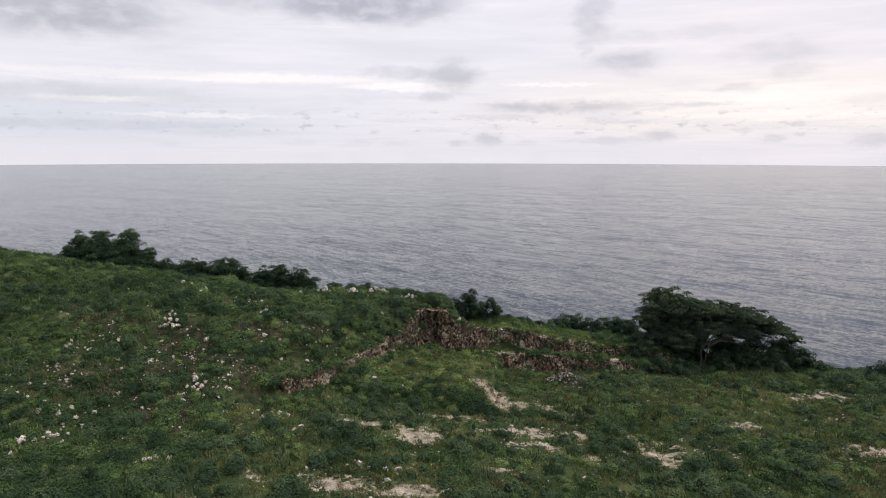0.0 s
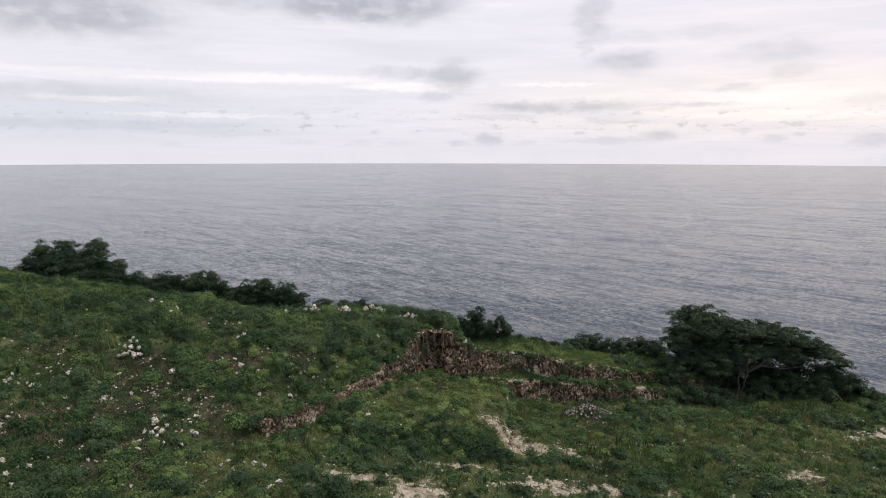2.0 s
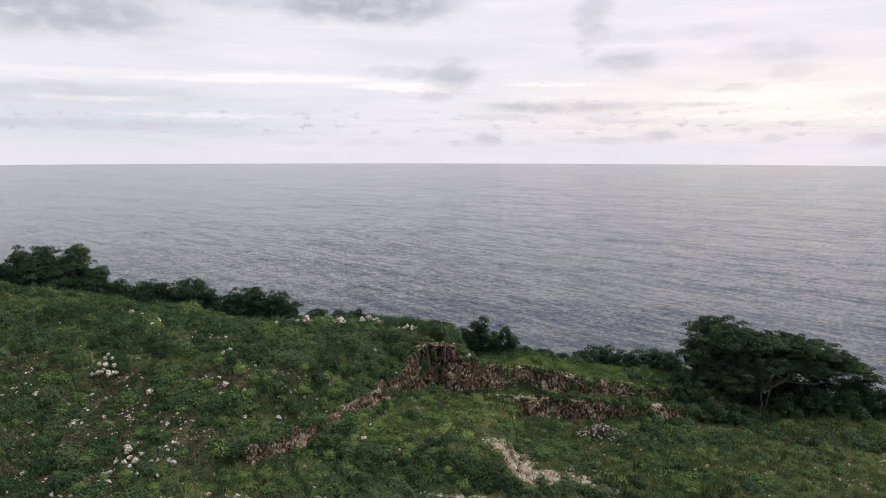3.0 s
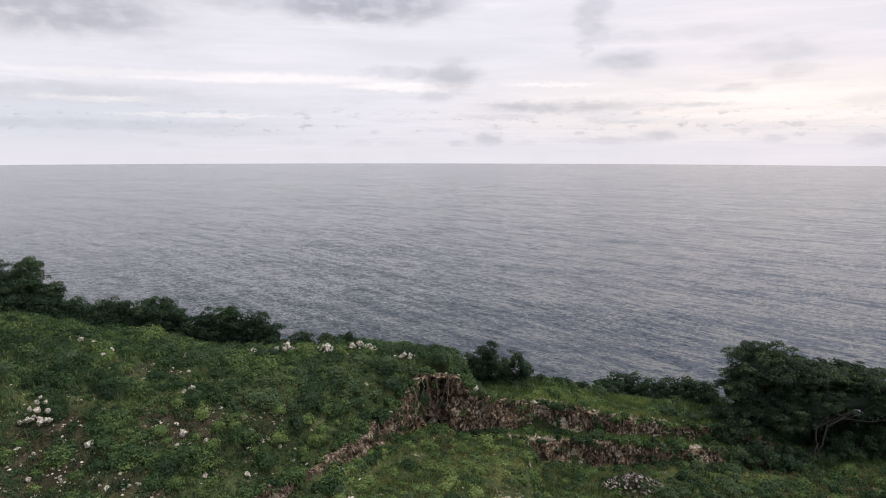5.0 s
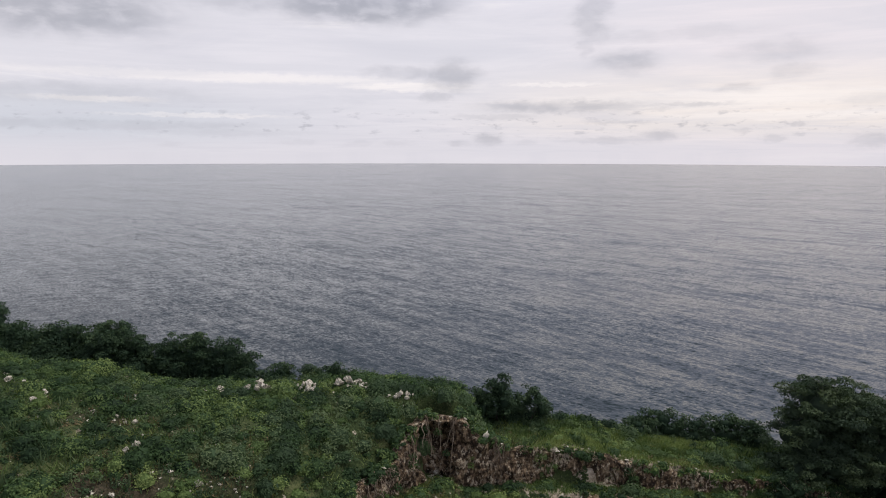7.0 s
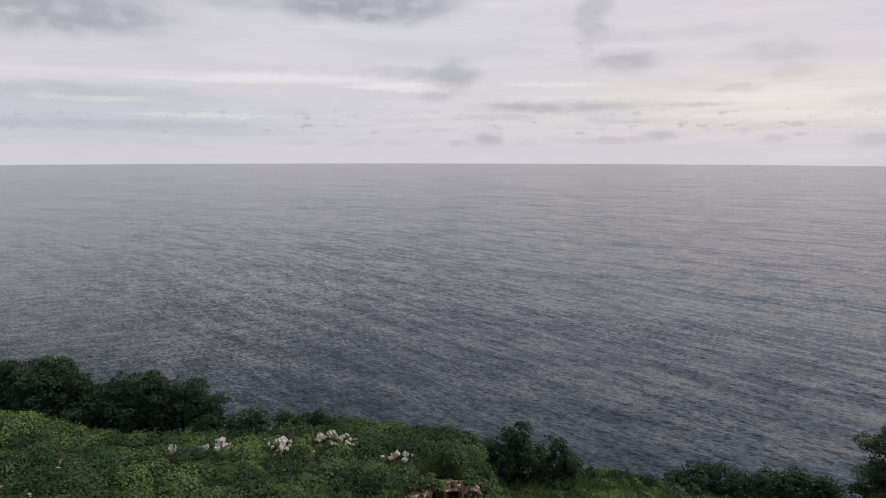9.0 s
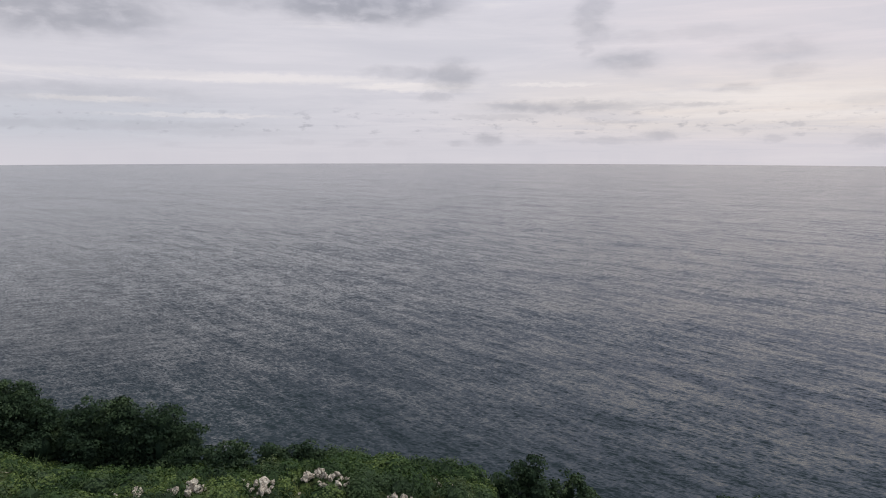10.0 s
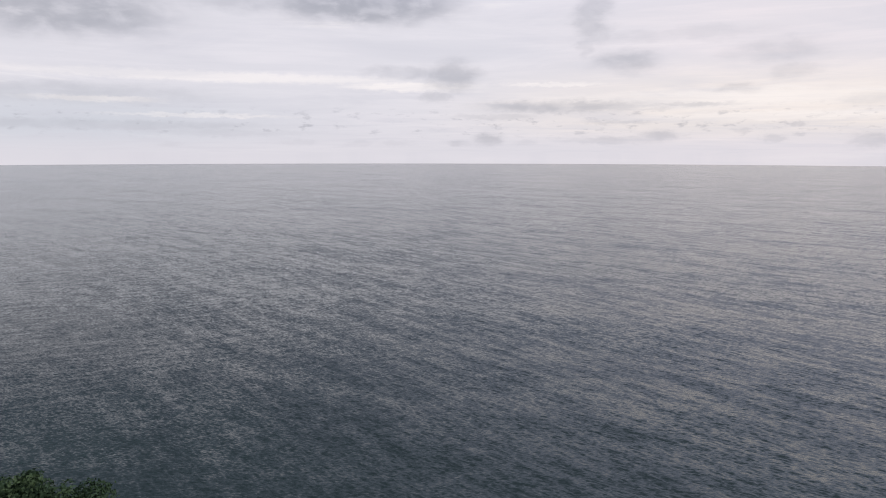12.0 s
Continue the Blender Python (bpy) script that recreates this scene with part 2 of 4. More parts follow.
n.put(sepc.inputs[0], bare.outputs["Color"])
grit = n.noise(where, 3.2, 5, 0.7)
edge = n.math("ADD", sepc.outputs[0], n.math("ADD", n.math("MULTIPLY", n.math("SUBTRACT", mid, 0.5), 2.2), n.math("MULTIPLY", n.math("SUBTRACT", grit, 0.5), 2.8)))
col = n.mix(n.span(sepc.outputs[1], 0.2, 0.8), litter, red)
n.put(b.inputs["Base Color"], n.mix(n.span(edge, 0.44, 0.66), col, soil))
bump(n, b, n.math("ADD", mid, n.math("MULTIPLY", fine, 0.4)), 0.9, 0.12)

# open sea under cloud: dark water, wind waves of many lengths in crossing trains
SEA, n, b = material("sea_water", 0.12, 0.5)
b.inputs["IOR"].default_value = 1.333
b.inputs["Specular Tint"].default_value = (0.88, 0.92, 1.0, 1.0)
where = n.node("ShaderNodeTexCoord").outputs["Object"]
WAVES = [  # crest length, wave length, the crest's bearing in the plan, steepness
    (220, 45, -30, 0.15), (64, 13, -44, 0.28), (26, 5.2, -49, 0.40), (17, 4.5, 24, 0.17), (6.4, 2.6, -40, 0.44),
    (3.0, 1.3, -28, 0.5), (2.8, 1.2, 12, 0.36), (0.9, 0.4, -8, 0.32),
]
gust = n.noise(n.turned(where, (300, 120, 1), -35), 1.0, 3, 0.5)
lee = n.span(gust, 0.3, 0.7, 0.75, 1.2)
tilt_x, tilt_y = 0.0, 0.0
for crest, length, turn, steep in WAVES:
    wave = n.math("SUBTRACT", n.noise(n.turned(where, (crest, length, 1), turn), 1.0, 2, 0.55, 0.2), 0.5)
    if 0.8 < length < 4:                                        # the wind waves have narrow crests and broad troughs
        wave = n.math("MULTIPLY", n.math("SUBTRACT", n.math("ABSOLUTE", wave), 0.06), 1.9)
    wave = n.math("MULTIPLY", wave, steep)
    tilt_x = n.math("ADD", tilt_x, n.math("MULTIPLY", wave, math.sin(radians(turn))))
    tilt_y = n.math("ADD", tilt_y, n.math("MULTIPLY", wave, -math.cos(radians(turn))))
facet, norm = n.node("ShaderNodeCombineXYZ"), n.node("ShaderNodeVectorMath")
n.put(facet.inputs[0], n.math("MULTIPLY", tilt_x, lee)), n.put(facet.inputs[1], n.math("MULTIPLY", tilt_y, lee))
facet.inputs[2].default_value = 1.0
norm.operation = "NORMALIZE"
n.put(norm.inputs[0], facet.outputs[0]), n.put(b.inputs["Normal"], norm.outputs[0])
n.put(b.inputs["Base Color"], n.mix(n.span(gust, 0.3, 0.7), c4(0.010, 0.018, 0.018), c4(0.014, 0.024, 0.024)))

# ---------------------------------------------------------------- lie of the land
rng = np.random.default_rng(7)


def step(a, b, v):
    q = np.clip((np.asarray(v, float) - a) / (b - a), 0, 1)
    return q * q * (3 - 2 * q)


def value_noise(x, y, size, seed=0):
    """Smooth noise from 0 to 1 over the plan, with lumps about size metres wide."""
    x, y = np.asarray(x, float) / size + 37.7 * seed, np.asarray(y, float) / size - 11.3 * seed
    xi, yi = np.floor(x), np.floor(y)
    u, v = x - xi, y - yi
    u, v = u * u * (3 - 2 * u), v * v * (3 - 2 * v)

    def at(a, b):
        q = np.sin(a * 127.1 + b * 311.7 + seed * 17.3) * 43758.5453
        return q - np.floor(q)

    return (at(xi, yi) * (1 - u) + at(xi + 1, yi) * u) * (1 - v) + (at(xi, yi + 1) * (1 - u) + at(xi + 1, yi + 1) * u) * v


def hill(x, y):
    y = np.clip(y, 30, 77)
    x = np.clip(x, -75, 20)
    a, b = x / 10, (y - 60) / 10
    z = HILL
    return z[0] + z[1] * a + z[2] * b + z[3] * a * b + z[4] * a * a + z[5] * b * b + z[6] * b**3 + z[7] * a * b * b


HILL = [62.463, -0.949, 2.405, -0.112, 0.069, -0.534, -0.471, 0.183]
FLOOR = [57.897, -0.643, -0.516, 0.115, -0.066]


def quarry_floor(x, y):
    a, b = np.clip(x, -60, 60) / 10, (np.clip(y, 20, 72) - 60) / 10
    z = FLOOR[0] + FLOOR[1] * a + FLOOR[2] * b + FLOOR[3] * np.clip(a * a, 0, 16) + FLOOR[4] * a * b
    # the grassy mound of spoil against the face
    m = step(-13, -9, x) * step(5.6, 4.2, x + 0.18 * (60 - y)) * step(52.0, 54.6, y + 0.30 * x)
    heel = step(4.0, 0.3, x - face_x(y)) * step(49, 53, y) * step(68.5, 66.5, y)
    return z + m * (1.1 + 0.4 * step(54, 64, y)) + 0.6 * heel


FACE = [  # plan line of the long cut face and the height of its lip
    (-16.5, 48.5, 59.9), (-13.4, 52.0, 60.95), (-11.2, 55.3, 60.95), (-9.1, 57.0, 60.95), (-8.2, 58.4, 61.1), (-6.9, 60.3, 61.6), (-4.8, 63.2, 61.8),
    (-3.7, 64.9, 61.9), (-3.2, 65.7, 62.8), (-2.4, 67.0, 63.4), (-1.6, 67.8, 63.55), (0.2, 67.9, 63.3), (1.6, 68.0, 62.2), (3.4, 68.3, 61.2),
]
LIP_1 = [(3.2, 68.3), (5.5, 68.6), (8.0, 68.3), (11.0, 68.6), (14.2, 68.5), (17.5, 68.2), (21.5, 68.0), (25.0, 67.8)]
LIP_2 = [(3.4, 66.9), (5.0, 66.2), (7.0, 66.4), (10.0, 66.6), (13.0, 66.5), (16.1, 66.9), (19.0, 66.6), (23.5, 66.4)]


def face_x(y):
    return np.interp(y, [p[1] for p in FACE[:11]], [p[0] for p in FACE[:11]])


def lip_z(x):
    return np.interp(x, [p[0] for p in FACE], [p[2] for p in FACE])


def lip_y(lip, x):
    return np.interp(x, [p[0] for p in lip], [p[1] for p in lip])


def step_1(x):
    return np.interp(x, (3, 8.7, 11, 14.4, 26), (61.0, 60.75, 60.2, 59.7, 58.6))


def step_2(x):
    return 58.95 - 0.065 * (np.clip(x, 3, 26) - 4)


def rim(x):
    """Where the land breaks off to the sea."""
    return 76.2 - 4.6 * step(18, 38, x) - 2.5 * step(38, 60, x) + 1.8 * step(-26, -46, x) + 2.2 * (value_noise(x, 0, 9, 3) - 0.5) + 16 * (value_noise(x, 0, 70, 5) - 0.5) * step(60, 140, np.abs(x))


def ground_z(x, y, rough=True):
    x, y = np.asarray(x, float), np.asarray(y, float)
    h, f = hill(x, y), quarry_floor(x, y)
    h = h - 0.9 * np.exp(-(((x + 19) / 6) ** 2)) * step(62, 69, y) - 0.5 * step(-24, -30, x) * step(63, 70, y)
    back = face_x(y) - x                                        # the slope from the lip up to the hill
    h = np.where(y < 69, h + (np.minimum(h, lip_z(face_x(y))) - h) * step(4.4, 0.8, back) * step(47, 51, y), h)
    near = step(46.0, 51.0, y)                                  # the face dies out towards the camera's side
    w = 0.35 + 6.0 * (1 - near)
    on_hill = step(w, -w, x - face_x(y) + 0.9)
    z = f + (h - f) * on_hill
    behind = step(69.5, 70.1, y) * step(4.4, -0.6, x)
    z = np.where(y > 68.4, np.maximum(z, f + (h - f) * np.maximum(on_hill, behind)), z)
    t2 = step(-0.25, 0.25, y - lip_y(LIP_2, x)) * step(3.2, 4.2, x) * step(26, 21, x)
    z = np.where(t2 > 0, np.maximum(z, z + (step_2(x) - z) * t2), z)
    t1 = step(-0.25, 0.25, y - lip_y(LIP_1, x)) * step(0.5, 3.5, x) * step(29, 23, x)
    z = np.where(t1 > 0, np.maximum(z, z + (step_1(x) - z) * t1), z)
    if rough:
        z = z + 0.5 * (value_noise(x, y, 3.1, 1) - 0.5) + 0.22 * (value_noise(x, y, 1.1, 2) - 0.5)
        z = z + 3.0 * (value_noise(x, y, 45, 4) - 0.5) * step(60, 110, np.hypot(x, y - 50))
    d = y - rim(x)
    z = z - (0.3 + 1.15 * step(-7, -14, x)) * step(-7.5, -2.5, d)
    z = z - 1.6 * step(-2.5, 3.0, d) - 90 * step(2.0, 24.0, d) + 3 * (value_noise(x, y, 4, 6) - 0.5) * step(2, 8, d)
    return np.maximum(z, -4.0)


NEAR_BARE = [  # plan place, half sizes and strength of the bare limestone patches
    (-5.5, 48.0, 1.7, 0.8, 1.0), (-1.9, 46.4, 1.2, 1.6, 1.0), (7.4, 48.1, 2.4, 0.8, 0.9), (7.2, 45.7, 2.0, 0.8, 1.0), (11.2, 43.8, 1.2, 0.8, 0.9),
    (15.3, 46.3, 1.5, 0.7, 0.8), (15.9, 44.2, 1.2, 0.9, 0.9), (31.9, 45.1, 1.6, 0.8, 0.9), (-6.8, 38.1, 2.0, 1.0, 1.0), (-1.9, 37.4, 2.2, 0.8, 1.0),
    (-11.7, 38.6, 1.5, 0.6, 0.7), (4.2, 41.2, 1.5, 0.5, 0.6), (-2.5, 42.0, 0.8, 0.6, 0.7), (21.5, 45.5, 1.2, 0.5, 0.5), (-9.5, 46.0, 0.7, 0.5, 0.8),
]
FAR_BARE = [  # the same towards the cut steps
    (0.6, 50.6, 2.6, 0.5, 0.7), (4.6, 56.3, 0.9, 1.1, 1.4), (5.4, 55.2, 1.0, 1.0, 1.4), (6.2, 54.3, 1.1, 0.9, 1.3), (7.4, 53.5, 1.5, 0.7, 1.1),
    (25.1, 49.9, 1.2, 1.2, 0.9), (36.8, 57.6, 2.4, 1.6, 0.8), (10.0, 55.5, 2.0, 0.5, 0.6), (33.5, 52.0, 1.4, 0.8, 0.6), (19.0, 56.5, 2.2, 0.4, 0.6),
    (9.0, 69.0, 4.5, 0.35, 0.8), (9.5, 66.8, 6.0, 0.28, 0.9), (28.0, 54.5, 1.5, 0.5, 0.5), (40.5, 53.5, 2.0, 0.9, 0.8), (38.5, 49.0, 1.8, 0.6, 0.7),
]
BROWN = [(-24.2, 50.2, 4.2, 2.9, 1.0), (-22.2, 55.2, 3.9, 2.3, 1.0), (-20.8, 46.2, 3.2, 1.9, 0.9), (-16.5, 57.6, 3.0, 1.8, 0.9), (-29.5, 49.0, 3.4, 2.5, 0.7),
         (-16.5, 52.5, 2.6, 2.0, 0.7), (-19.5, 63.5, 3.4, 1.4, 0.6), (-13.0, 60.0, 2.4, 1.6, 0.6), (-30.0, 56.5, 3.4, 1.5, 0.7), (12.4, 62.2, 2.4, 1.4, 1.0)]


CLUSTERS = [  # plan place, how many stones and the half size of the largest
    (-29.0, 54.6, 6, 0.2), (-31.4, 53.0, 5, 0.24), (-30.7, 52.1, 4, 0.25), (-31.1, 50.1, 6, 0.16), (-30.1, 49.4, 4, 0.2), (-29.5, 48.5, 3, 0.22), (-23.5, 54.5, 6, 0.18),
    (-21.7, 53.3, 7, 0.18), (-17.8, 52.8, 7, 0.2), (-20.0, 49.3, 6, 0.3), (-18.6, 50.2, 6, 0.34), (-22.8, 46.3, 5, 0.22), (-20.7, 47.7, 3, 0.24), (-28.2, 45.7, 7, 0.3),
    (-26.9, 44.7, 6, 0.32), (-27.8, 42.5, 6, 0.34), (-19.4, 40.4, 4, 0.26), (-13.4, 47.8, 5, 0.22), (-11.1, 58.8, 5, 0.18), (-24.3, 51.9, 6, 0.16), (-31.4, 47.4, 4, 0.2),
]
HILL_BOULDERS = [  # plan place and half size of the single pale boulders that stand out
    (-21.0, 55.4, 0.5), (-16.3, 57.3, 0.46), (-14.3, 54.9, 0.3), (-12.3, 56.2, 0.26), (-25.1, 47.8, 0.28), (-18.4, 40.8, 0.28), (-10.7, 46.4, 0.45), (-11.1, 45.5, 0.32),
    (-8.9, 39.6, 0.28), (-17.2, 61.0, 0.36), (-19.0, 66.3, 0.42), (-19.7, 66.5, 0.3), (-27.1, 66.0, 0.42), (-17.5, 60.6, 0.3),
]
EDGE_HEAPS = [  # plan place, half width and depth, height, how many blocks, what it looks like
    (-12.9, 68.6, 1.1, 0.6, 0.65, 26, "heap of white limestone blocks at the hill's edge"), (-10.0, 69.5, 0.9, 0.6, 0.5, 16, "few white limestone blocks lying among green vines"),
    (-7.2, 70.5, 1.4, 0.6, 0.7, 30, "row of pale limestone blocks at the hill's edge"), (-2.1, 69.8, 0.6, 0.5, 0.7, 14, "small heap of pale limestone above the cut face"),
    (-3.6, 69.0, 0.9, 0.4, 0.35, 8, "few pale limestone blocks above the cut face"), (-15.4, 68.9, 1.1, 0.4, 0.2, 9, "flat pale limestone pieces in short grass"),
]


def patches(spots, x, y, seed):
    x, y = (x + 2.2 * (value_noise(x, y, 1.6, seed) - 0.5) + 1.0 * (value_noise(x, y, 0.6, seed + 2) - 0.5),
            y + 1.8 * (value_noise(x, y, 1.6, seed + 1) - 0.5) + 0.8 * (value_noise(x, y, 0.6, seed + 3) - 0.5))
    out = np.zeros(np.shape(x))
    for cx, cy, rx, ry, k in spots:
        out = np.maximum(out, k * np.exp(-0.6 * (((x - cx) / rx) ** 2 + ((y - cy) / ry) ** 2)))
    return out


def bare_at(x, y):
    out = np.maximum(patches(NEAR_BARE, x, y, 21), patches(FAR_BARE, x, y, 21))
    out = np.maximum(out, 0.75 * step(0.58, 0.78, value_noise(x, y, 2.2, 43)) * np.exp(-(((x - 10) / 10) ** 2) - ((y - 47.5) / 5.5) ** 2))
    for lip, far_end in ((LIP_1, 16.5), (LIP_2, 20.0)):
        out = np.maximum(out, 1.15 * np.exp(-(((y - lip_y(lip, x) - 0.35) / 0.45) ** 2)) * step(3, 4.5, x) * step(far_end + 2, far_end, x) * (0.35 + 0.9 * value_noise(x, y, 1.5, 29)))
    return out


def brown_at(x, y):
    return patches(BROWN, x, y, 31)


def mesh_from(name, verts, faces, corners, mats, smooth=False):
    """A mesh from numpy arrays; faces all have the same number of corners."""
    me = bpy.data.meshes.new(name)
    nf = len(faces)
    me.vertices.add(len(verts)), me.loops.add(nf * corners), me.polygons.add(nf)
    me.vertices.foreach_set("co", np.asarray(verts, np.float32).ravel())
    me.loops.foreach_set("vertex_index", np.asarray(faces, np.int32).ravel())
    me.polygons.foreach_set("loop_start", np.arange(0, nf * corners, corners, dtype=np.int32))
    me.polygons.foreach_set("use_smooth", np.full(nf, smooth))
    me.materials.append(mats)
    me.update(calc_edges=True)
    me.validate()
    return me


def grid_faces(nu, nv):
    i = np.arange((nu - 1) * (nv - 1))
    a = (i // (nv - 1)) * nv + i % (nv - 1)
    return np.stack([a, a + nv, a + nv + 1, a + 1], 1)


# ---------------------------------------------------------------- sea
ring = np.r_[0, np.geomspace(20, 4900, 160)]
spoke = np.linspace(0, 2 * np.pi, 361)[:-1]
rr, aa = np.meshgrid(ring, spoke, indexing="ij")
sv = np.stack([rr * np.sin(aa), 25 + rr * np.cos(aa), 0 * rr], -1).reshape(-1, 3)
i = np.arange((len(ring) - 1) * 360)
k, j = i // 360, i % 360
sf = np.stack([k * 360 + j, k * 360 + (j + 1) % 360, (k + 1) * 360 + (j + 1) % 360, (k + 1) * 360 + j], 1)[:, ::-1]
sea = new("water", mesh_from("water", sv, sf, 4, SEA, True))
tagged(sea, "grey-blue open sea with small wind waves under cloud", "sea", kind="structure")

# ---------------------------------------------------------------- ground
far = np.array([70, 85, 105, 130, 165, 210, 280, 380, 520], float)
gx = np.r_[-far[::-1], np.arange(-60, 60.01, 0.35), far]
gy = np.r_[-400, -300, -220, -160, -120, -90, -60, -35, -15, 0, 10, 18, 25, np.arange(30, 82, 0.3), np.arange(82, 106, 1.5), 112, 130]
X, Y = np.meshgrid(gx, gy, indexing="ij")
Z = ground_z(X, Y)
ground = new("ground", mesh_from("ground", np.stack([X, Y, Z], -1).reshape(-1, 3), grid_faces(len(gx), len(gy)), 4, GROUND, True))
tint = ground.data.color_attributes.new("bare", "FLOAT_COLOR", "POINT")
shade = np.stack([bare_at(X, Y), brown_at(X, Y), 0 * X, 0 * X + 1], -1)
tint.data.foreach_set("color", shade.astype(np.float32).ravel())
tagged(ground, "overgrown limestone headland with bare soil patches and a cliff edge", "ground", kind="structure")


# ---------------------------------------------------------------- the cut faces of the old quarry
def cut_face(name, line, top, foot, label, seed, depth=0.3, tall=18, hollow=0.0):
    """A craggy upright face along a line of the plan, from its foot to its top; it leans back a little and bulges."""
    p = np.array(line, float)
    run = np.r_[0, np.cumsum(np.hypot(*np.diff(p, axis=0).T))]
    s = np.arange(0, run[-1], 0.16)
    x, y = np.interp(s, run, p[:, 0]), np.interp(s, run, p[:, 1])
    tx, ty = np.gradient(x), np.gradient(y)
    ln = np.hypot(tx, ty)
    nx, ny = ty / ln, -tx / ln
    v = np.linspace(0, 1, tall)
    S, V = np.meshgrid(s, v, indexing="ij")
    t, f = top(x, y) + 0.45 * (value_noise(s, 0 * s, 0.8, seed) - 0.5) + 0.4 * (value_noise(s, 0 * s, 2.7, seed + 9) - 0.5), foot(x, y) - 0.5
    z = f[:, None] + (t - f)[:, None] * V
    out = 0.45 - 0.55 * V + depth * (1.9 * (value_noise(S, z * 0.6, 1.3, seed + 1) - 0.5) + 1.3 * (value_noise(S, z * 0.7, 0.5, seed + 2) - 0.5) + 0.8 * (value_noise(S, z, 0.25, seed + 3) - 0.5))
    if hollow:
        side = x[:, None] + 0.25 * np.sin(5 * z) - hollow
        out = out - 1.5 * step(1.15, 0.75, np.abs(side)) * step(0.90, 0.80, V) * step(65.5, 67, y)[:, None]
    out = out - (1.5 if hollow else 0.9) * step(0.9, 1.0, V)
    z = z - 0.7 * step(0.93, 1.0, V)
    vx, vy = x[:, None] + nx[:, None] * out, y[:, None] + ny[:, None] * out
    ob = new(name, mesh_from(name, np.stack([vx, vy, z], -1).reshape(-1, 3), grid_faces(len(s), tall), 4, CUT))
    tagged(ob, label, "rock face", kind="structure")
    return x, y, nx, ny, t, f + 0.5


faces = [
    cut_face("wall_quarry", [p[:2] for p in FACE[1:]], lambda x, y: lip_z(x), lambda x, y: quarry_floor(x + 0.6, y - 0.6), "brown cut earth and limestone face hung with dry roots", 41, 0.34, 30, -1.45),
    cut_face("wall_step_1", LIP_1, lambda x, y: step_1(x) + 0.05, lambda x, y: step_2(x), "low brown and pale limestone step below a grassy ledge", 51, 0.25),
    cut_face("wall_step_2", LIP_2, lambda x, y: step_2(x) + 0.05, lambda x, y: quarry_floor(x, y - 0.5), "low cut limestone step with a pale crumbling lip", 61, 0.22),
]


# ---------------------------------------------------------------- growth
def frames_of(nrm):
    """Two directions across each normal, turned at random about it."""
    ref = np.where(np.abs(nrm[:, 2:3]) < 0.9, [[0, 0, 1.0]], [[1.0, 0, 0]])
    a = np.cross(nrm, ref)
    a /= np.linalg.norm(a, axis=1, keepdims=True)
    b = np.cross(nrm, a)
    w = rng.uniform(0, 2 * np.pi, (len(nrm), 1))
    return a * np.cos(w) + b * np.sin(w), b * np.cos(w) - a * np.sin(w)


def leaf_arrays(pos, nrm, size, aspect=0.75):
    """Pointed leaves, three corners each."""
    a, b = frames_of(nrm)
    L = size[:, None] / 2
    return np.stack([pos - a * L - b * L * aspect, pos - a * L + b * L * aspect, pos + a * L], 1).reshape(-1, 3)


def leaf_mesh(name, grown, mat):
    """A mesh of small leaves, with the tone of each."""
    verts, tone = grown
    me = mesh_from(name, verts, np.arange(len(verts)).reshape(-1, 3), 3, mat)
    me.attributes.new("tone", "FLOAT", "POINT").data.foreach_set("value", np.repeat(tone, 3).astype(np.float32))
    return me


def joined(*grown):
    return np.concatenate([g[0] for g in grown]), np.concatenate([g[1] for g in grown])


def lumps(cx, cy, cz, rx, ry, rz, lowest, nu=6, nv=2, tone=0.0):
    """Rough closed domes inside plants; lowest tone paints the shade among twigs and leaves."""
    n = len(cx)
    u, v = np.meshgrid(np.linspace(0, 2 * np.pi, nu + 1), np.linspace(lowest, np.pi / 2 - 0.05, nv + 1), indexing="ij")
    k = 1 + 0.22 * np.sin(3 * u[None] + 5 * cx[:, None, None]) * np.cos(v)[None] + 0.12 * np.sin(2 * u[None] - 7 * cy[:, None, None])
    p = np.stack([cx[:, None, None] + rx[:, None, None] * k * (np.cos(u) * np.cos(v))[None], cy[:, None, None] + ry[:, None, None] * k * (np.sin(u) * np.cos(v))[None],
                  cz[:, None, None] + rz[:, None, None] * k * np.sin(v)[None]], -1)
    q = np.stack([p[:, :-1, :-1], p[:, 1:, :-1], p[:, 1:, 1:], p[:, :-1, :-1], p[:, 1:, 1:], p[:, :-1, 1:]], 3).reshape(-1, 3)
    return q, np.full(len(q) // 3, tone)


def unit(v):
    return v / np.maximum(np.linalg.norm(v, axis=1, keepdims=True), 1e-9)


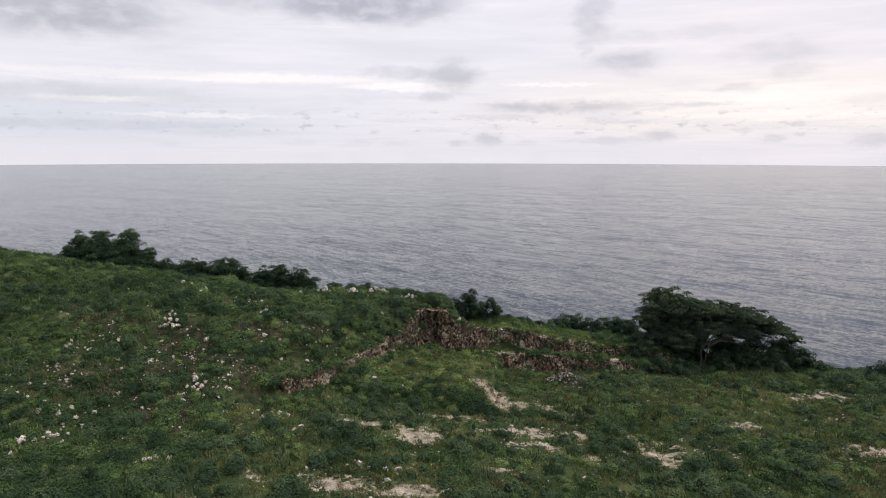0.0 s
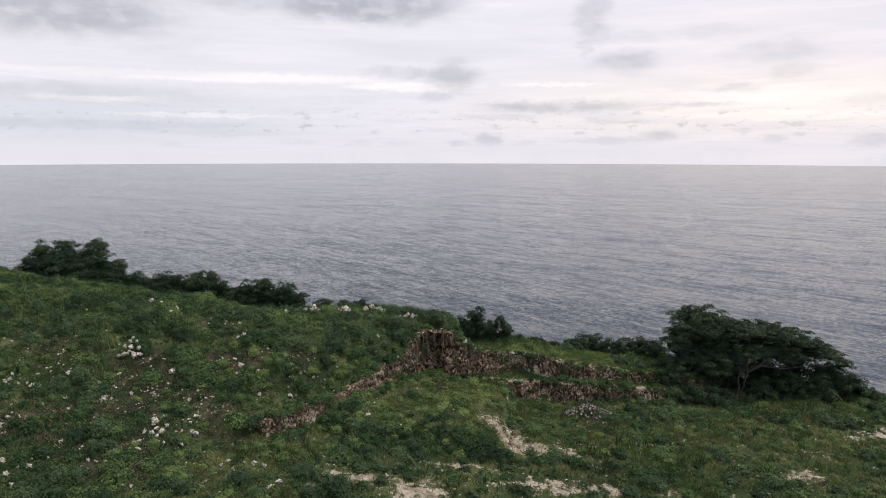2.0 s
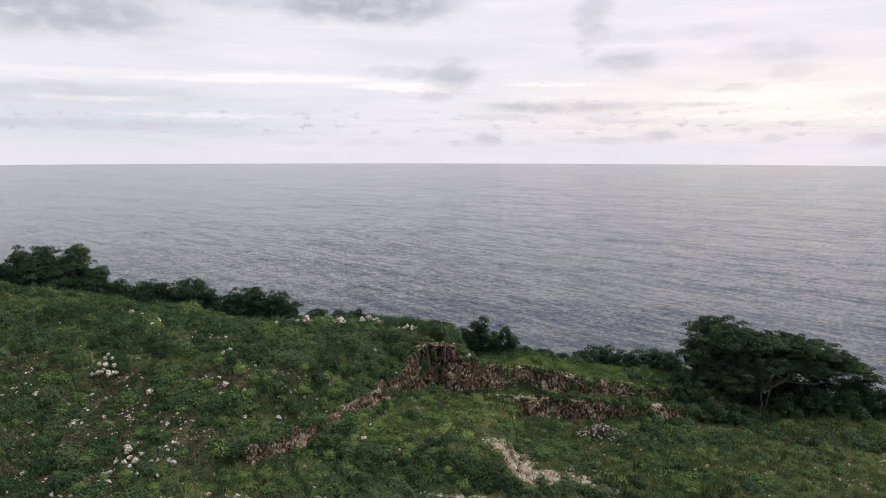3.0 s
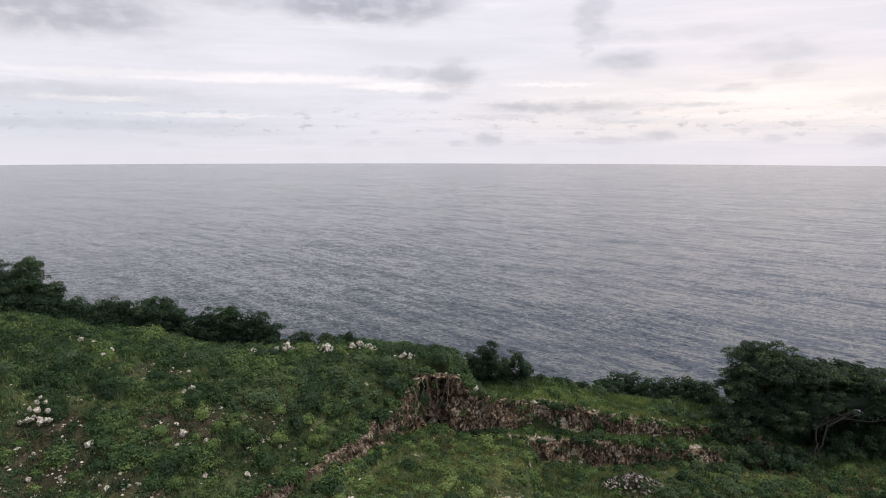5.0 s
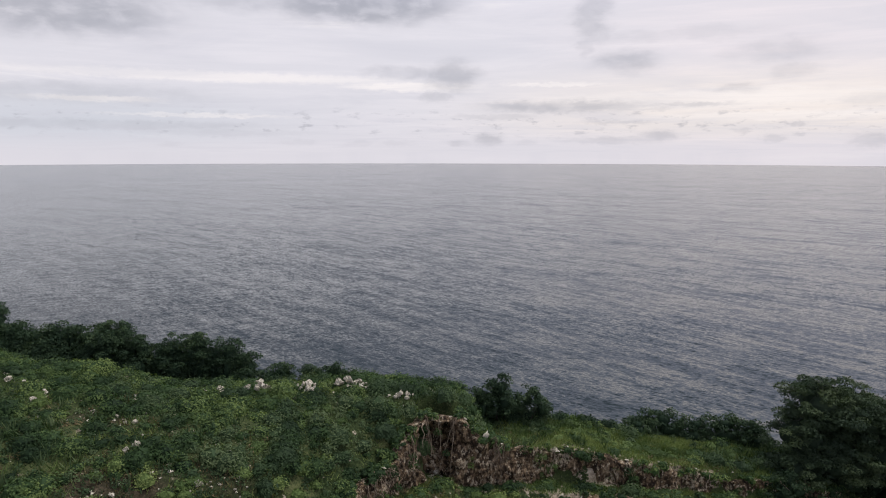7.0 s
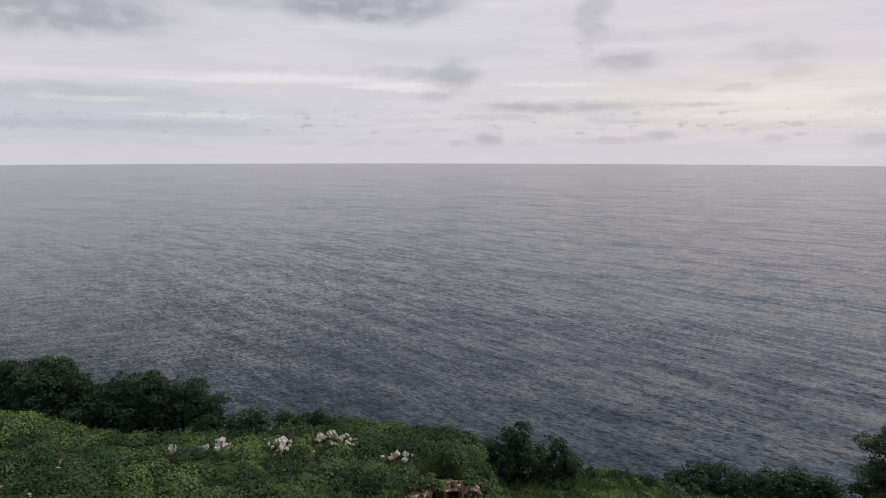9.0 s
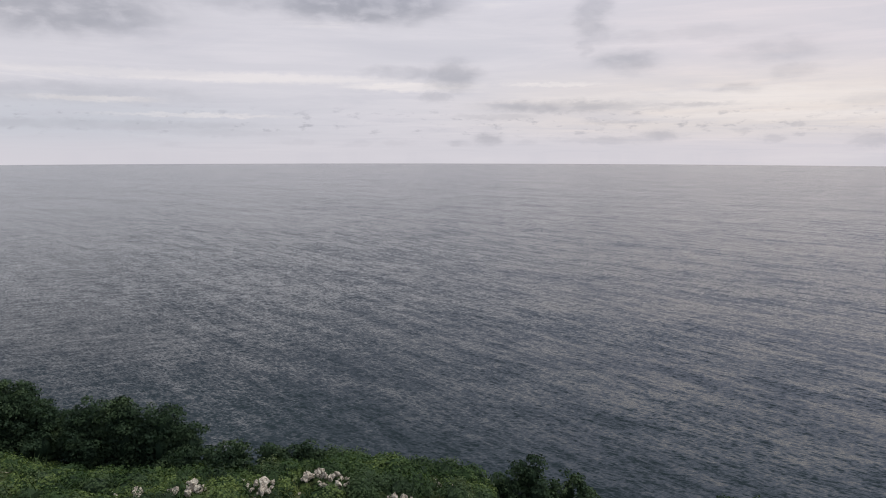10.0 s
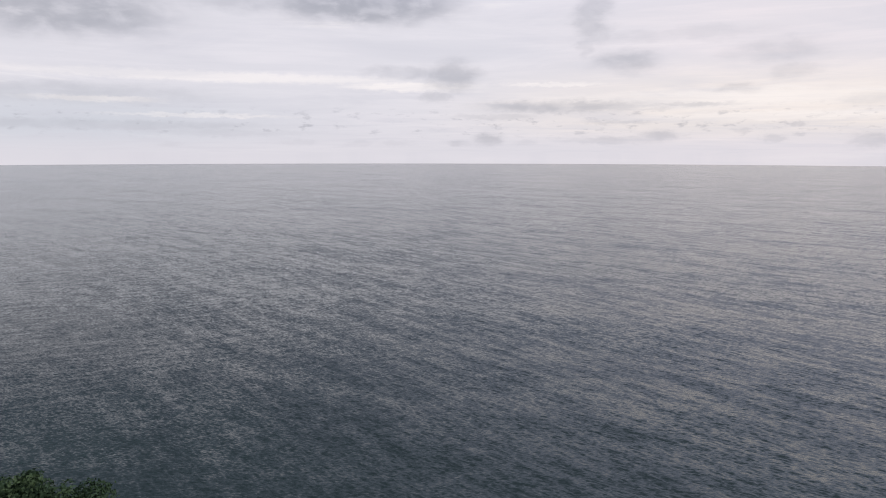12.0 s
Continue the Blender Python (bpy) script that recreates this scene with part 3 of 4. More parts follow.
def clump_leaves(cx, cy, cz, r, h, per_m2, size, skirt=0.25, shade=0.5, spread=0.5, core=0.78, leaf_spread=0.35):
    """Leaves over low domes: centres, radii, heights and the leaves to a square metre; every plant has a shade of its own."""
    count = np.maximum(8, (per_m2 * np.pi * r * (r + 1.2 * h)).astype(int))
    i = np.repeat(np.arange(len(cx)), count)
    n = len(i)
    d = unit(rng.normal(size=(n, 3)))
    d[:, 2] = np.abs(d[:, 2]) - skirt * rng.random(n)
    q = rng.uniform(0.7, 1.12, n)
    lump = 0.72 + 0.56 * value_noise(d[:, 0] * 2 + cx[i] * 3, d[:, 1] * 2 + cy[i] * 3 + d[:, 2] * 2, 0.7, 8)
    pos = np.stack([cx[i] + d[:, 0] * r[i] * q * lump, cy[i] + d[:, 1] * r[i] * q * lump, cz[i] + d[:, 2] * h[i] * q * lump], 1)
    nrm = unit(d + [0, 0, 0.45] + rng.normal(size=(n, 3)) * 0.5)
    own = shade + spread * (rng.random(len(cx)) - 0.5)
    tone = np.clip(own[i] + leaf_spread * (rng.random(n) - 0.5), 0, 1)
    grown = leaf_arrays(pos, nrm, rng.uniform(0.7, 1.3, n) * size), tone
    # the core dome keeps tone 0: shade between the leaves, put into its colour
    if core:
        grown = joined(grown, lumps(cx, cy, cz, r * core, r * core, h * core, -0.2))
    return grown


def scatter(n, x0, x1, y0, y1):
    """Places over the part of the land that comes near the path."""
    x, y = rng.uniform(x0, x1, n), rng.uniform(y0, y1, n)
    return x, y


def keep(x, y, chance):
    m = rng.random(len(x)) < chance
    m &= y < rim(x) + 1.0
    return x[m], y[m]


def in_sight(x, y):
    return np.abs(x + 1) < 0.74 * y + 6


def hill_share(x, y):
    """1 on the hill above the cut face, 0 on the quarry floor."""
    return np.where(y < 67.8, step(0.6, -0.6, x - face_x(y)), step(3.5, 0.5, x))


def under_tree(x, y):
    """Ground before the flat-topped tree, thick with bushes, thin in grass and young weeds."""
    return np.exp(-(((x - 28) / 11) ** 2) - ((y - 63.5) / 3.8) ** 2)


def clear(x, y):
    """Thins tall growth before the cut steps and on the grassy mound."""
    steps = step(2.5, 4.0, x) * step(22, 20, x) * step(64.2, 65.0, y) * step(69.4, 68.8, y)
    mound = (1 - hill_share(x, y)) * step(-8, -5, x) * step(5.5, 4, x) * step(54.5, 56, y) * step(67, 66, y)
    d = face_x(y) - x
    lip = step(-1.6, -1.0, d) * step(0.7, 0.2, d) * step(50, 52, y) * step(69.0, 68.5, y)
    head = step(-3.0, -2.2, x) * step(2.6, 1.8, x) * step(65.5, 66.3, y) * step(68.6, 68.1, y)
    rocky = np.zeros(np.shape(x))
    for cx, cy, many, size in CLUSTERS:
        rocky = np.maximum(rocky, np.exp(-(((x - cx) / (0.5 + 0.16 * many)) ** 2) - ((y - cy + 0.3) / (0.5 + 0.12 * many)) ** 2))
    for cx, cy, wide, deep, high, many, label in EDGE_HEAPS:
        rocky = np.maximum(rocky, np.exp(-(((x - cx) / (wide + 0.3)) ** 2) - ((y - cy + 0.5) / (deep + 0.6)) ** 2))
    rocky = np.maximum(rocky, np.exp(-(((x - 12.4) / 2.6) ** 2) - ((y - 61.6) / 2.2) ** 2))
    for cx, cy, size in HILL_BOULDERS:
        rocky = np.maximum(rocky, np.exp(-(((x - cx) / (2.2 * size)) ** 2) - ((y - cy + 0.4) / (2.4 * size)) ** 2))
    return (1 - 0.9 * rocky) * (1 - 0.9 * steps) * (1 - 0.75 * mound) * (1 - 0.85 * np.maximum(lip, head))


def stuff(name, verts, mat, label, category):
    ob = new(name, leaf_mesh(name, verts, mat))
    return tagged(ob, label, category, kind="stuff")


# creeping vines and low scrub over the hill, thinner on the brown stony ground
x, y = scatter(13200, -62, 62, 33, 79)
m = in_sight(x, y)
x, y = x[m], y[m]
on = hill_share(x, y)
lush = value_noise(x, y, 6.5, 11) + 0.14 * step(14, 30, x) + 0.5 * np.exp(-(((x - 20) / 9) ** 2) - ((y - 40.5) / 3) ** 2) + 0.5 * under_tree(x, y)
x, y = keep(x, y, clear(x, y) * (1 - 0.55 * np.clip(1.2 * brown_at(x, y) * (0.25 + 1.2 * value_noise(x, y, 1.6, 33)), 0, 1)) * (1 - np.clip(1.5 * bare_at(x, y), 0, 1)) * np.where(on > 0.5, 0.50 + 0.3 * step(0.25, 0.6, lush), 0.40 * step(0.45, 0.62, lush) + 0.05))
r = rng.uniform(0.28, 1.0, len(x)) ** 1.35 * (1 - 0.35 * step(-24, -36, x)) * (0.75 + 0.25 * hill_share(x, y))
h = r * rng.uniform(0.45, 0.95, len(x))
stuff("vine_cover", clump_leaves(x, y, ground_z(x, y) - 0.05, r, h, 118, 0.128, shade=0.44, spread=0.8), VINE, "dense dark green creeping vines over the headland", "vines")

x, y = scatter(6000, -58, 58, 33, 78)
m = in_sight(x, y)
x, y = x[m], y[m]
x, y = keep(x, y, clear(x, y) * 0.45 * step(0.50, 0.72, value_noise(x, y, 4.0, 14)) * (1 - np.clip(1.6 * bare_at(x, y), 0, 1)) * (1 - 0.55 * brown_at(x, y)))
r = rng.uniform(0.35, 0.9, len(x))
stuff("scrub", clump_leaves(x, y, ground_z(x, y), r, r * rng.uniform(0.8, 1.25, len(x)), 125, 0.118, spread=0.8), SCRUB, "grey-green scrub bushes among the vines", "scrub")

x, y = scatter(3200, -95, 95, -45, 76)
m = ~in_sight(x, y) | (y < 33)
x, y = keep(x[m], y[m], 0.75 * step(0.3, 0.6, value_noise(x[m], y[m], 9.0, 41)) + 0.1)
r = rng.uniform(0.5, 1.5, len(x))
stuff("outer_scrub", clump_leaves(x, y, ground_z(x, y) - 0.1, r, r * rng.uniform(0.4, 0.8, len(x)), 9, 0.4, spread=0.8), VINE, "dark green scrub over the rest of the headland", "scrub")

# the fresher green growth of the mound and ledges
x, y = scatter(9000, -50, 40, 36, 76)
on = hill_share(x, y)
mound = (1 - on) * step(-11, -7, x) * step(7, 4, x) * step(52, 55, y) * step(68, 67, y)
ledge = (1 - on) * step(3, 5, x) * step(24, 18, x) * step(69.2, 70.4, y)
x, y = keep(x, y, clear(x, y) ** 0.4 * (1 - 0.8 * under_tree(x, y)) * np.maximum(np.maximum(0.85 * mound * (0.35 + 0.65 * value_noise(x, y, 2.2, 15)), 0.3 * ledge), 0.28 * step(0.42, 0.7, value_noise(x, y, 5.0, 16)) * (1 - 0.8 * brown_at(x, y))) * (1 - np.clip(1.6 * bare_at(x, y), 0, 1)))
r = rng.uniform(0.25, 0.65, len(x))
stuff("young_growth", clump_leaves(x, y, ground_z(x, y), r, r * rng.uniform(0.5, 1.0, len(x)), 160, 0.10, shade=0.24 + (1 - hill_share(x, y)) * (0.2 * step(9, 5, x) + 0.5 * np.exp(-(((x - 1.8) / 4.2) ** 2) - ((y - 59) / 4.5) ** 2)), spread=0.5), LIME, "bright green young weeds on the mound and ledges", "weeds")

# small weeds on the stony brown earth and over the quarry floor
def weeds(n, area, chance, low, high, shade):
    x, y = scatter(n, *area)
    m = in_sight(x, y)
    x, y = keep(x[m], y[m], chance(x[m], y[m]))
    r = rng.uniform(low, high, len(x))
    return clump_leaves(x, y, ground_z(x, y), r, r * rng.uniform(0.5, 1.1, len(x)), 84, 0.11, shade=shade, spread=0.9, core=0)


stuff("low_weeds", weeds(22000, (-42, 50, 33, 74), lambda x, y: np.maximum(np.maximum(0.95 * brown_at(x, y), 0.75 * hill_share(x, y)), (1 - hill_share(x, y)) * 0.6 * (0.2 + 0.8 * value_noise(x, y, 3, 25)) * (1 - 0.8 * bare_at(x, y))), 0.12, 0.36, 0.45), SCRUB, "small grey-green weeds on stony ground", "weeds")
stuff("dry_weeds", weeds(7000, (-38, 50, 33, 72), lambda x, y: np.maximum(0.6 * brown_at(x, y), (1 - hill_share(x, y)) * 0.7 * step(0.5, 0.7, value_noise(x, y, 5, 26))), 0.12, 0.32, 0.5), DRY, "small dry brown weeds on stony ground", "weeds")

x, y = scatter(170, -9, 5, 51.5, 56)
x, y = keep(x, y, step(1.4, 0.5, np.abs(y + 0.30 * x - 53.4)) * (1 - bare_at(x, y)))
r = rng.uniform(0.3, 0.7, len(x))
stuff("mound_scrub", clump_leaves(x, y, ground_z(x, y) - 0.1, r, r * 0.9, 125, 0.14, shade=0.25), VINE, "dark green bushes on the front of the mound", "scrub")

# trailing plants along the lips of the cut faces and weeds at their feet
trail = []
for (fx, fy, nx, ny, top, foot), back, low in zip(faces, (1.5, 0.3, 0.3), (0.5, 0.25, 0.3)):
    i = rng.integers(0, len(fx), int(len(fx) * back))
    i = i[value_noise(i * 0.16, 0 * i, 1.1, 23) > 0.30]
    o = rng.uniform(-back, 0.1, len(i))
    r = rng.uniform(0.18, 0.42, len(i))
    trail.append(clump_leaves(fx[i] + nx[i] * o, fy[i] + ny[i] * o, top[i] - 0.05 - rng.uniform(0.0, 0.5, len(i)) * step(-0.1, 0.15, o), r, r * 0.7, 120, 0.14, 0.7, 0.5, 0.7))
    i = rng.integers(0, len(fx), int(len(fx) * 0.14))
    hang = rng.uniform(0.15, 0.95, len(i)) ** 0.8
    rr = rng.uniform(0.15, 0.38, len(i))
    off = 0.55 - 0.45 * hang
    trail.append(clump_leaves(fx[i] + nx[i] * off, fy[i] + ny[i] * off, foot[i] + (top[i] - foot[i]) * hang, rr, rr, 110, 0.13, 0.8, 0.35, 0.6, 0))
    i = rng.integers(0, len(fx), int(len(fx) * low))
    o = rng.uniform(0.6, 1.3, len(i))
    r = rng.uniform(0.25, 0.6, len(i))
    px, py = fx[i] + nx[i] * o, fy[i] + ny[i] * o
    trail.append(clump_leaves(px, py, ground_z(px, py), r, r * rng.uniform(0.6, 1.0, len(i)), 120, 0.14, 0.4, 0.45, 0.7))
stuff("trailing_plants", joined(*trail), VINE, "green trailing plants on the lips and feet of the cut faces", "vines")


def blades(x, y, length, lean, width):
    z = ground_z(x, y) - 0.02
    a = rng.uniform(0, 2 * np.pi, len(x))
    up = np.stack([np.cos(a) * lean, np.sin(a) * lean, np.ones(len(x))], 1)
    up = unit(up) * length[:, None]
    b = rng.uniform(0, 2 * np.pi, len(x))
    side = np.stack([np.cos(b), np.sin(b), 0 * b], 1) * width[:, None]
    p = np.stack([x, y, z], 1)
    bend = np.stack([np.cos(a), np.sin(a), -0.4 + 0 * a], 1) * (length * lean * 0.35)[:, None]
    return np.stack([p - side * 1.4, p + side * 1.4, p + up + bend], 1).reshape(-1, 3)


def tufts(n, area, chance, per, length, spread, lean=0.5, width=0.018):
    x, y = scatter(n, *area)
    m = in_sight(x, y)
    x, y = keep(x[m], y[m], chance(x[m], y[m]))
    i = np.repeat(np.arange(len(x)), per)
    bx, by = x[i] + rng.normal(0, spread, len(i)), y[i] + rng.normal(0, spread, len(i))
    own = rng.random(len(x))
    return blades(bx, by, rng.uniform(0.6, 1.2, len(i)) * length, rng.uniform(0.1, lean * 2, len(i)), rng.uniform(0.7, 1.4, len(i)) * width), np.clip(own[i] + rng.uniform(-0.2, 0.2, len(i)), 0, 1)


def open_floor(x, y):
    return (1 - hill_share(x, y)) * (1 - np.clip(1.0 * bare_at(x, y), 0, 0.93)) * (1 - 0.75 * under_tree(x, y))


stuff("grass", tufts(16000, (-20, 58, 33, 76), lambda x, y: open_floor(x, y) * (0.30 + 0.70 * step(0.35, 0.6, value_noise(x, y, 4.5, 17))), 18, 0.32, 0.20), GRASS, "short yellow-green grass on the quarry floor and ledges", "grass")
stuff("hill_grass", tufts(9000, (-62, 4, 36, 78), lambda x, y: hill_share(x, y) * (1 - 0.8 * brown_at(x, y)) * (0.25 + 0.75 * np.maximum(step(-22, -34, x), step(0.55, 0.7, value_noise(x, y, 5, 18)))), 16, 0.36, 0.22), LIME, "fresh green grass among the vines of the hill", "grass")
stuff("tall_weeds", tufts(2600, (-58, 50, 34, 76), lambda x, y: clear(x, y) * (0.25 + 0.75 * step(0.45, 0.65, value_noise(x, y, 3.5, 45))) * (1 - np.clip(1.5 * bare_at(x, y), 0, 1)), 14, 0.75, 0.22, 0.35, 0.035), SCRUB, "tall grey-green weed stalks standing out of the vines", "weeds")
stuff("ledge_grass", tufts(4400, (3.5, 25, 66.2, 75.5), lambda x, y: step(66.5, 67.0, y - (lip_y(LIP_2, x) - 66.5)) * (0.95 - 0.85 * np.clip(bare_at(x, y), 0, 1)), 18, 0.3, 0.2), LIME, "bright yellow-green grass on the ledges of the cut steps", "grass")
stuff("dry_grass", tufts(9000, (-34, 50, 34, 74), lambda x, y: np.maximum(0.55 * np.clip(brown_at(x, y), 0, 1), open_floor(x, y) * step(0.60, 0.72, value_noise(x, y, 6.0, 19)) * 0.8), 16, 0.38, 0.22), DRY, "dry brown grass and weed stalks", "grass")


# ---------------------------------------------------------------- trees and shrubs
def part(name, mesh, parent, label=""):
    ob = new(name, mesh)
    ob.parent = parent
    return tagged(ob, label) if label else ob


def tube(points, radii, sides=7):
    """A tapered round branch along points."""
    p, r = np.array(points, float), np.array(radii, float)
    t = unit(np.gradient(p, axis=0))
    ref = np.array([0.3, 0.9, 0.1])
    a = unit(np.cross(t, ref))
    b = np.cross(t, a)
    w = np.linspace(0, 2 * np.pi, sides, endpoint=False)
    v = p[:, None] + (a[:, None] * np.cos(w)[None, :, None] + b[:, None] * np.sin(w)[None, :, None]) * r[:, None, None]
    k = np.arange((len(p) - 1) * sides)
    i, j = k // sides, k % sides
    f = np.stack([i * sides + j, i * sides + (j + 1) % sides, (i + 1) * sides + (j + 1) % sides, (i + 1) * sides + j], 1)
    return v.reshape(-1, 3), f


def limb(a, b, r0, r1, sag=0.0, wob=0.15, n=7):
    a, b = np.array(a, float), np.array(b, float)
    q = np.linspace(0, 1, n)[:, None]
    p = a + (b - a) * q + np.array([0, 0, 1.0]) * sag * np.sin(np.pi * q)
    p[1:-1] += rng.normal(0, wob, (n - 2, 3)) * np.linalg.norm(b - a) * 0.12
    return tube(p, np.linspace(r0, r1, n))


def crown_leaves(blobs, per_m2, size, sprays=1.5, flat=0.55, hang=-0.55):
    """Leaf sprays set over the outside of several lobes, each a small flattened clump, round a core painted dark for
    inner shade.
    """
    out = []
    for x, y, z, rx, ry, rz in blobs:
        area = 4 * np.pi * ((rx * ry) ** 1.6 / 3 + (rx * rz) ** 1.6 / 3 + (ry * rz) ** 1.6 / 3) ** (1 / 1.6)
        n = max(8, int(area * sprays))
        d = unit(rng.normal(size=(n, 3)))
        d[:, 2] = np.where(d[:, 2] < hang, -d[:, 2], d[:, 2])
        q = rng.uniform(0.66, 1.08, n) + 0.34 * rng.random(n) ** 5
        cx, cy, cz = x + d[:, 0] * rx * q, y + d[:, 1] * ry * q, z + d[:, 2] * rz * q
        r = rng.uniform(0.35, 0.75, n) * min(1.0, 0.5 + 0.25 * min(rx, rz))
        out.append(clump_leaves(cx, cy, cz, r, r * flat, per_m2, size, 0.5, 0.45, 0.8, 0.0))
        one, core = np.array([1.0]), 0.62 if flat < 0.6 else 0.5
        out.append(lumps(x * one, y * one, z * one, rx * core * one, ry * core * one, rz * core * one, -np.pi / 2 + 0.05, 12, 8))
    return joined(*out)


def tree(name, base, blobs, label, category="tree", leaf=TREE, per_m2=100, size=0.142, trunk=0.22, stems=1, group="", flat=0.55, fork=0.45, lean=0.35):
    bx, by = base
    bz = float(ground_z(np.array([bx]), np.array([by]))[0]) - 0.15
    root = new(name)
    root.location = (bx, by, bz)
    tagged(root, label, category, group)
    o = np.array([bx, by, bz])
    rel = [(x - bx, y - by, z - bz, rx, ry, rz) for x, y, z, rx, ry, rz in blobs]
    mid = np.mean([q[:3] for q in rel], axis=0)
    for s in range(stems):
        foot = np.array([0.25 * (s - (stems - 1) / 2), 0.1 * s, 0.0])
        top = foot + np.array([mid[0] * lean + 0.5 * (s - (stems - 1) / 2), mid[1] * lean, mid[2] * fork])
        v, f = limb(foot, top, trunk / (1 + 0.3 * s), trunk * 0.62, 0, 0.25)
        stem = part("trunk", mesh_from("trunk", v, f, 4, BARK, True), root)
        for k, q in enumerate(rel):
            if k % stems == s:
                v, f = limb(top, (q[0], q[1], q[2] + 0.1 * q[5]), trunk * 0.5, trunk * 0.12, 0.2, 0.25)
                part("limb", mesh_from("limb", v, f, 4, BARK, True), stem)
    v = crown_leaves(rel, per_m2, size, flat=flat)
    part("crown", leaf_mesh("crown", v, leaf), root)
    return root


# the broad flat-topped tree with its round neighbour at the foot of the steps
tree("flat_topped_tree", (28.2, 67.6), [(27.4, 69.8, 62.4, 2.4, 2.2, 1.4), (30.0, 70.0, 62.5, 2.6, 2.4, 1.0), (32.8, 70.2, 62.2, 2.6, 2.4, 0.9), (35.4, 70.0, 61.4, 2.2, 2.0, 0.8),
     (37.6, 69.8, 60.3, 1.6, 1.6, 0.6), (39.0, 69.6, 59.5, 1.0, 1.2, 0.45), (31.0, 69.2, 60.7, 2.8, 1.6, 1.0), (34.0, 69.4, 60.2, 2.6, 1.5, 0.9), (28.0, 68.8, 60.4, 2.2, 1.6, 1.2),
     (36.5, 71.0, 60.2, 1.8, 1.6, 0.8), (30.0, 71.0, 60.8, 3.0, 1.5, 1.3), (33.0, 71.2, 60.2, 2.8, 1.4, 1.2)],
     "dark green flat-topped spreading tree with a forked pale trunk", trunk=0.1, stems=2, flat=0.4, fork=0.62, lean=0.08)
tree("round_tree", (24.6, 69.6), [(24.9, 70.6, 63.1, 2.4, 2.4, 1.7), (26.9, 70.6, 62.4, 2.1, 2.0, 1.5), (23.4, 70.0, 61.2, 1.9, 2.0, 1.5), (26.2, 70.2, 61.2, 2.2, 2.0, 1.6),
     (24.4, 69.2, 59.8, 2.4, 1.6, 1.5), (26.6, 69.0, 59.4, 2.0, 1.4, 1.5), (22.6, 69.0, 59.2, 1.7, 1.4, 1.3)],
     "dense dark green round-headed tree beside the flat-topped tree", trunk=0.25)

# thickets on the seaward edge
HILL_THICKET = [  # plan place, top height, half width, depth, what it looks like
    (-44.6, 78.4, 70.3, 1.6, 1.5, "tree"), (-41.8, 78.4, 70.9, 2.3, 2.0, "tree"), (-38.6, 78.2, 70.8, 2.2, 2.0, "tree"), (-36.0, 77.8, 69.0, 1.6, 1.6, "tree"),
    (-33.4, 77.0, 67.6, 1.6, 1.3, "shrub"), (-30.2, 76.6, 67.6, 1.8, 1.3, "shrub"), (-27.8, 76.4, 66.7, 1.2, 1.1, "shrub"), (-25.6, 75.8, 68.1, 1.5, 1.4, "tree"),
    (-23.6, 75.6, 67.0, 1.2, 1.2, "shrub"), (-21.2, 75.6, 67.0, 1.4, 1.2, "shrub"), (-19.3, 75.4, 67.5, 1.3, 1.1, "tree"), (-17.0, 75.4, 67.0, 1.3, 1.1, "tree"),
    (-15.5, 75.2, 65.5, 0.8, 0.8, "shrub"),
]
LEDGE_SHRUBS = [  # behind the ledges of the cut steps
    (3.3, 74.0, 64.4, 1.15, 1.0, "tree"), (4.4, 74.0, 62.9, 0.8, 0.7, "shrub"), (5.9, 73.5, 63.8, 1.05, 0.9, "tree"), (1.9, 74.2, 63.6, 0.9, 0.8, "shrub"), (-10.6, 73.8, 65.2, 0.9, 0.7, "shrub"), (-8.7, 74.0, 65.2, 0.9, 0.6, "shrub"), (-12.6, 73.8, 65.4, 1.2, 0.8, "shrub"),
    (13.8, 75.2, 60.7, 1.3, 0.9, "shrub"), (15.8, 75.4, 61.2, 1.8, 1.0, "shrub"), (18.2, 75.2, 60.8, 1.8, 1.0, "shrub"), (20.4, 74.8, 61.0, 1.8, 1.0, "shrub"),
    (22.2, 74.0, 60.8, 1.3, 1.0, "shrub"), (22.2, 69.6, 60.0, 1.8, 1.2, "shrub"), (9.5, 74.6, 60.9, 0.9, 0.8, "shrub"), (11.6, 74.8, 60.4, 0.9, 0.8, "shrub"),
    (7.8, 73.9, 61.4, 0.8, 0.7, "shrub"),
]
LOW_THICKET = [  # round and beyond the flat-topped tree
    (38.6, 69.4, 59.5, 1.6, 1.3, "shrub"), (40.4, 69.2, 58.8, 1.5, 1.2, "shrub"), (21.4, 67.9, 60.1, 1.3, 1.0, "shrub"), (23.0, 66.5, 59.0, 1.4, 1.0, "shrub"), (25.2, 66.3, 58.4, 1.4, 0.9, "shrub"), (42.2, 69.0, 57.4, 1.2, 1.2, "shrub"), (44.0, 68.6, 56.6, 1.1, 1.1, "shrub"),
    (36.5, 68.4, 59.0, 1.7, 1.3, "shrub"), (33.5, 68.6, 59.2, 1.8, 1.2, "shrub"), (30.6, 68.2, 58.8, 1.6, 1.1, "shrub"), (26.6, 67.2, 58.0, 1.5, 1.0, "shrub"),
    (23.6, 67.4, 58.4, 1.5, 1.0, "shrub"), (47.6, 66.0, 58.2, 1.6, 1.4, "shrub"), (50.0, 66.0, 58.8, 1.8, 1.5, "shrub"), (29.0, 71.6, 60.4, 2.2, 1.4, "shrub"),
    (32.4, 71.8, 60.2, 2.3, 1.4, "shrub"), (35.6, 71.4, 59.4, 2.0, 1.4, "shrub"), (26.4, 70.6, 60.4, 2.0, 1.3, "shrub"), (38.6, 70.8, 59.6, 1.9, 1.3, "shrub"),
]
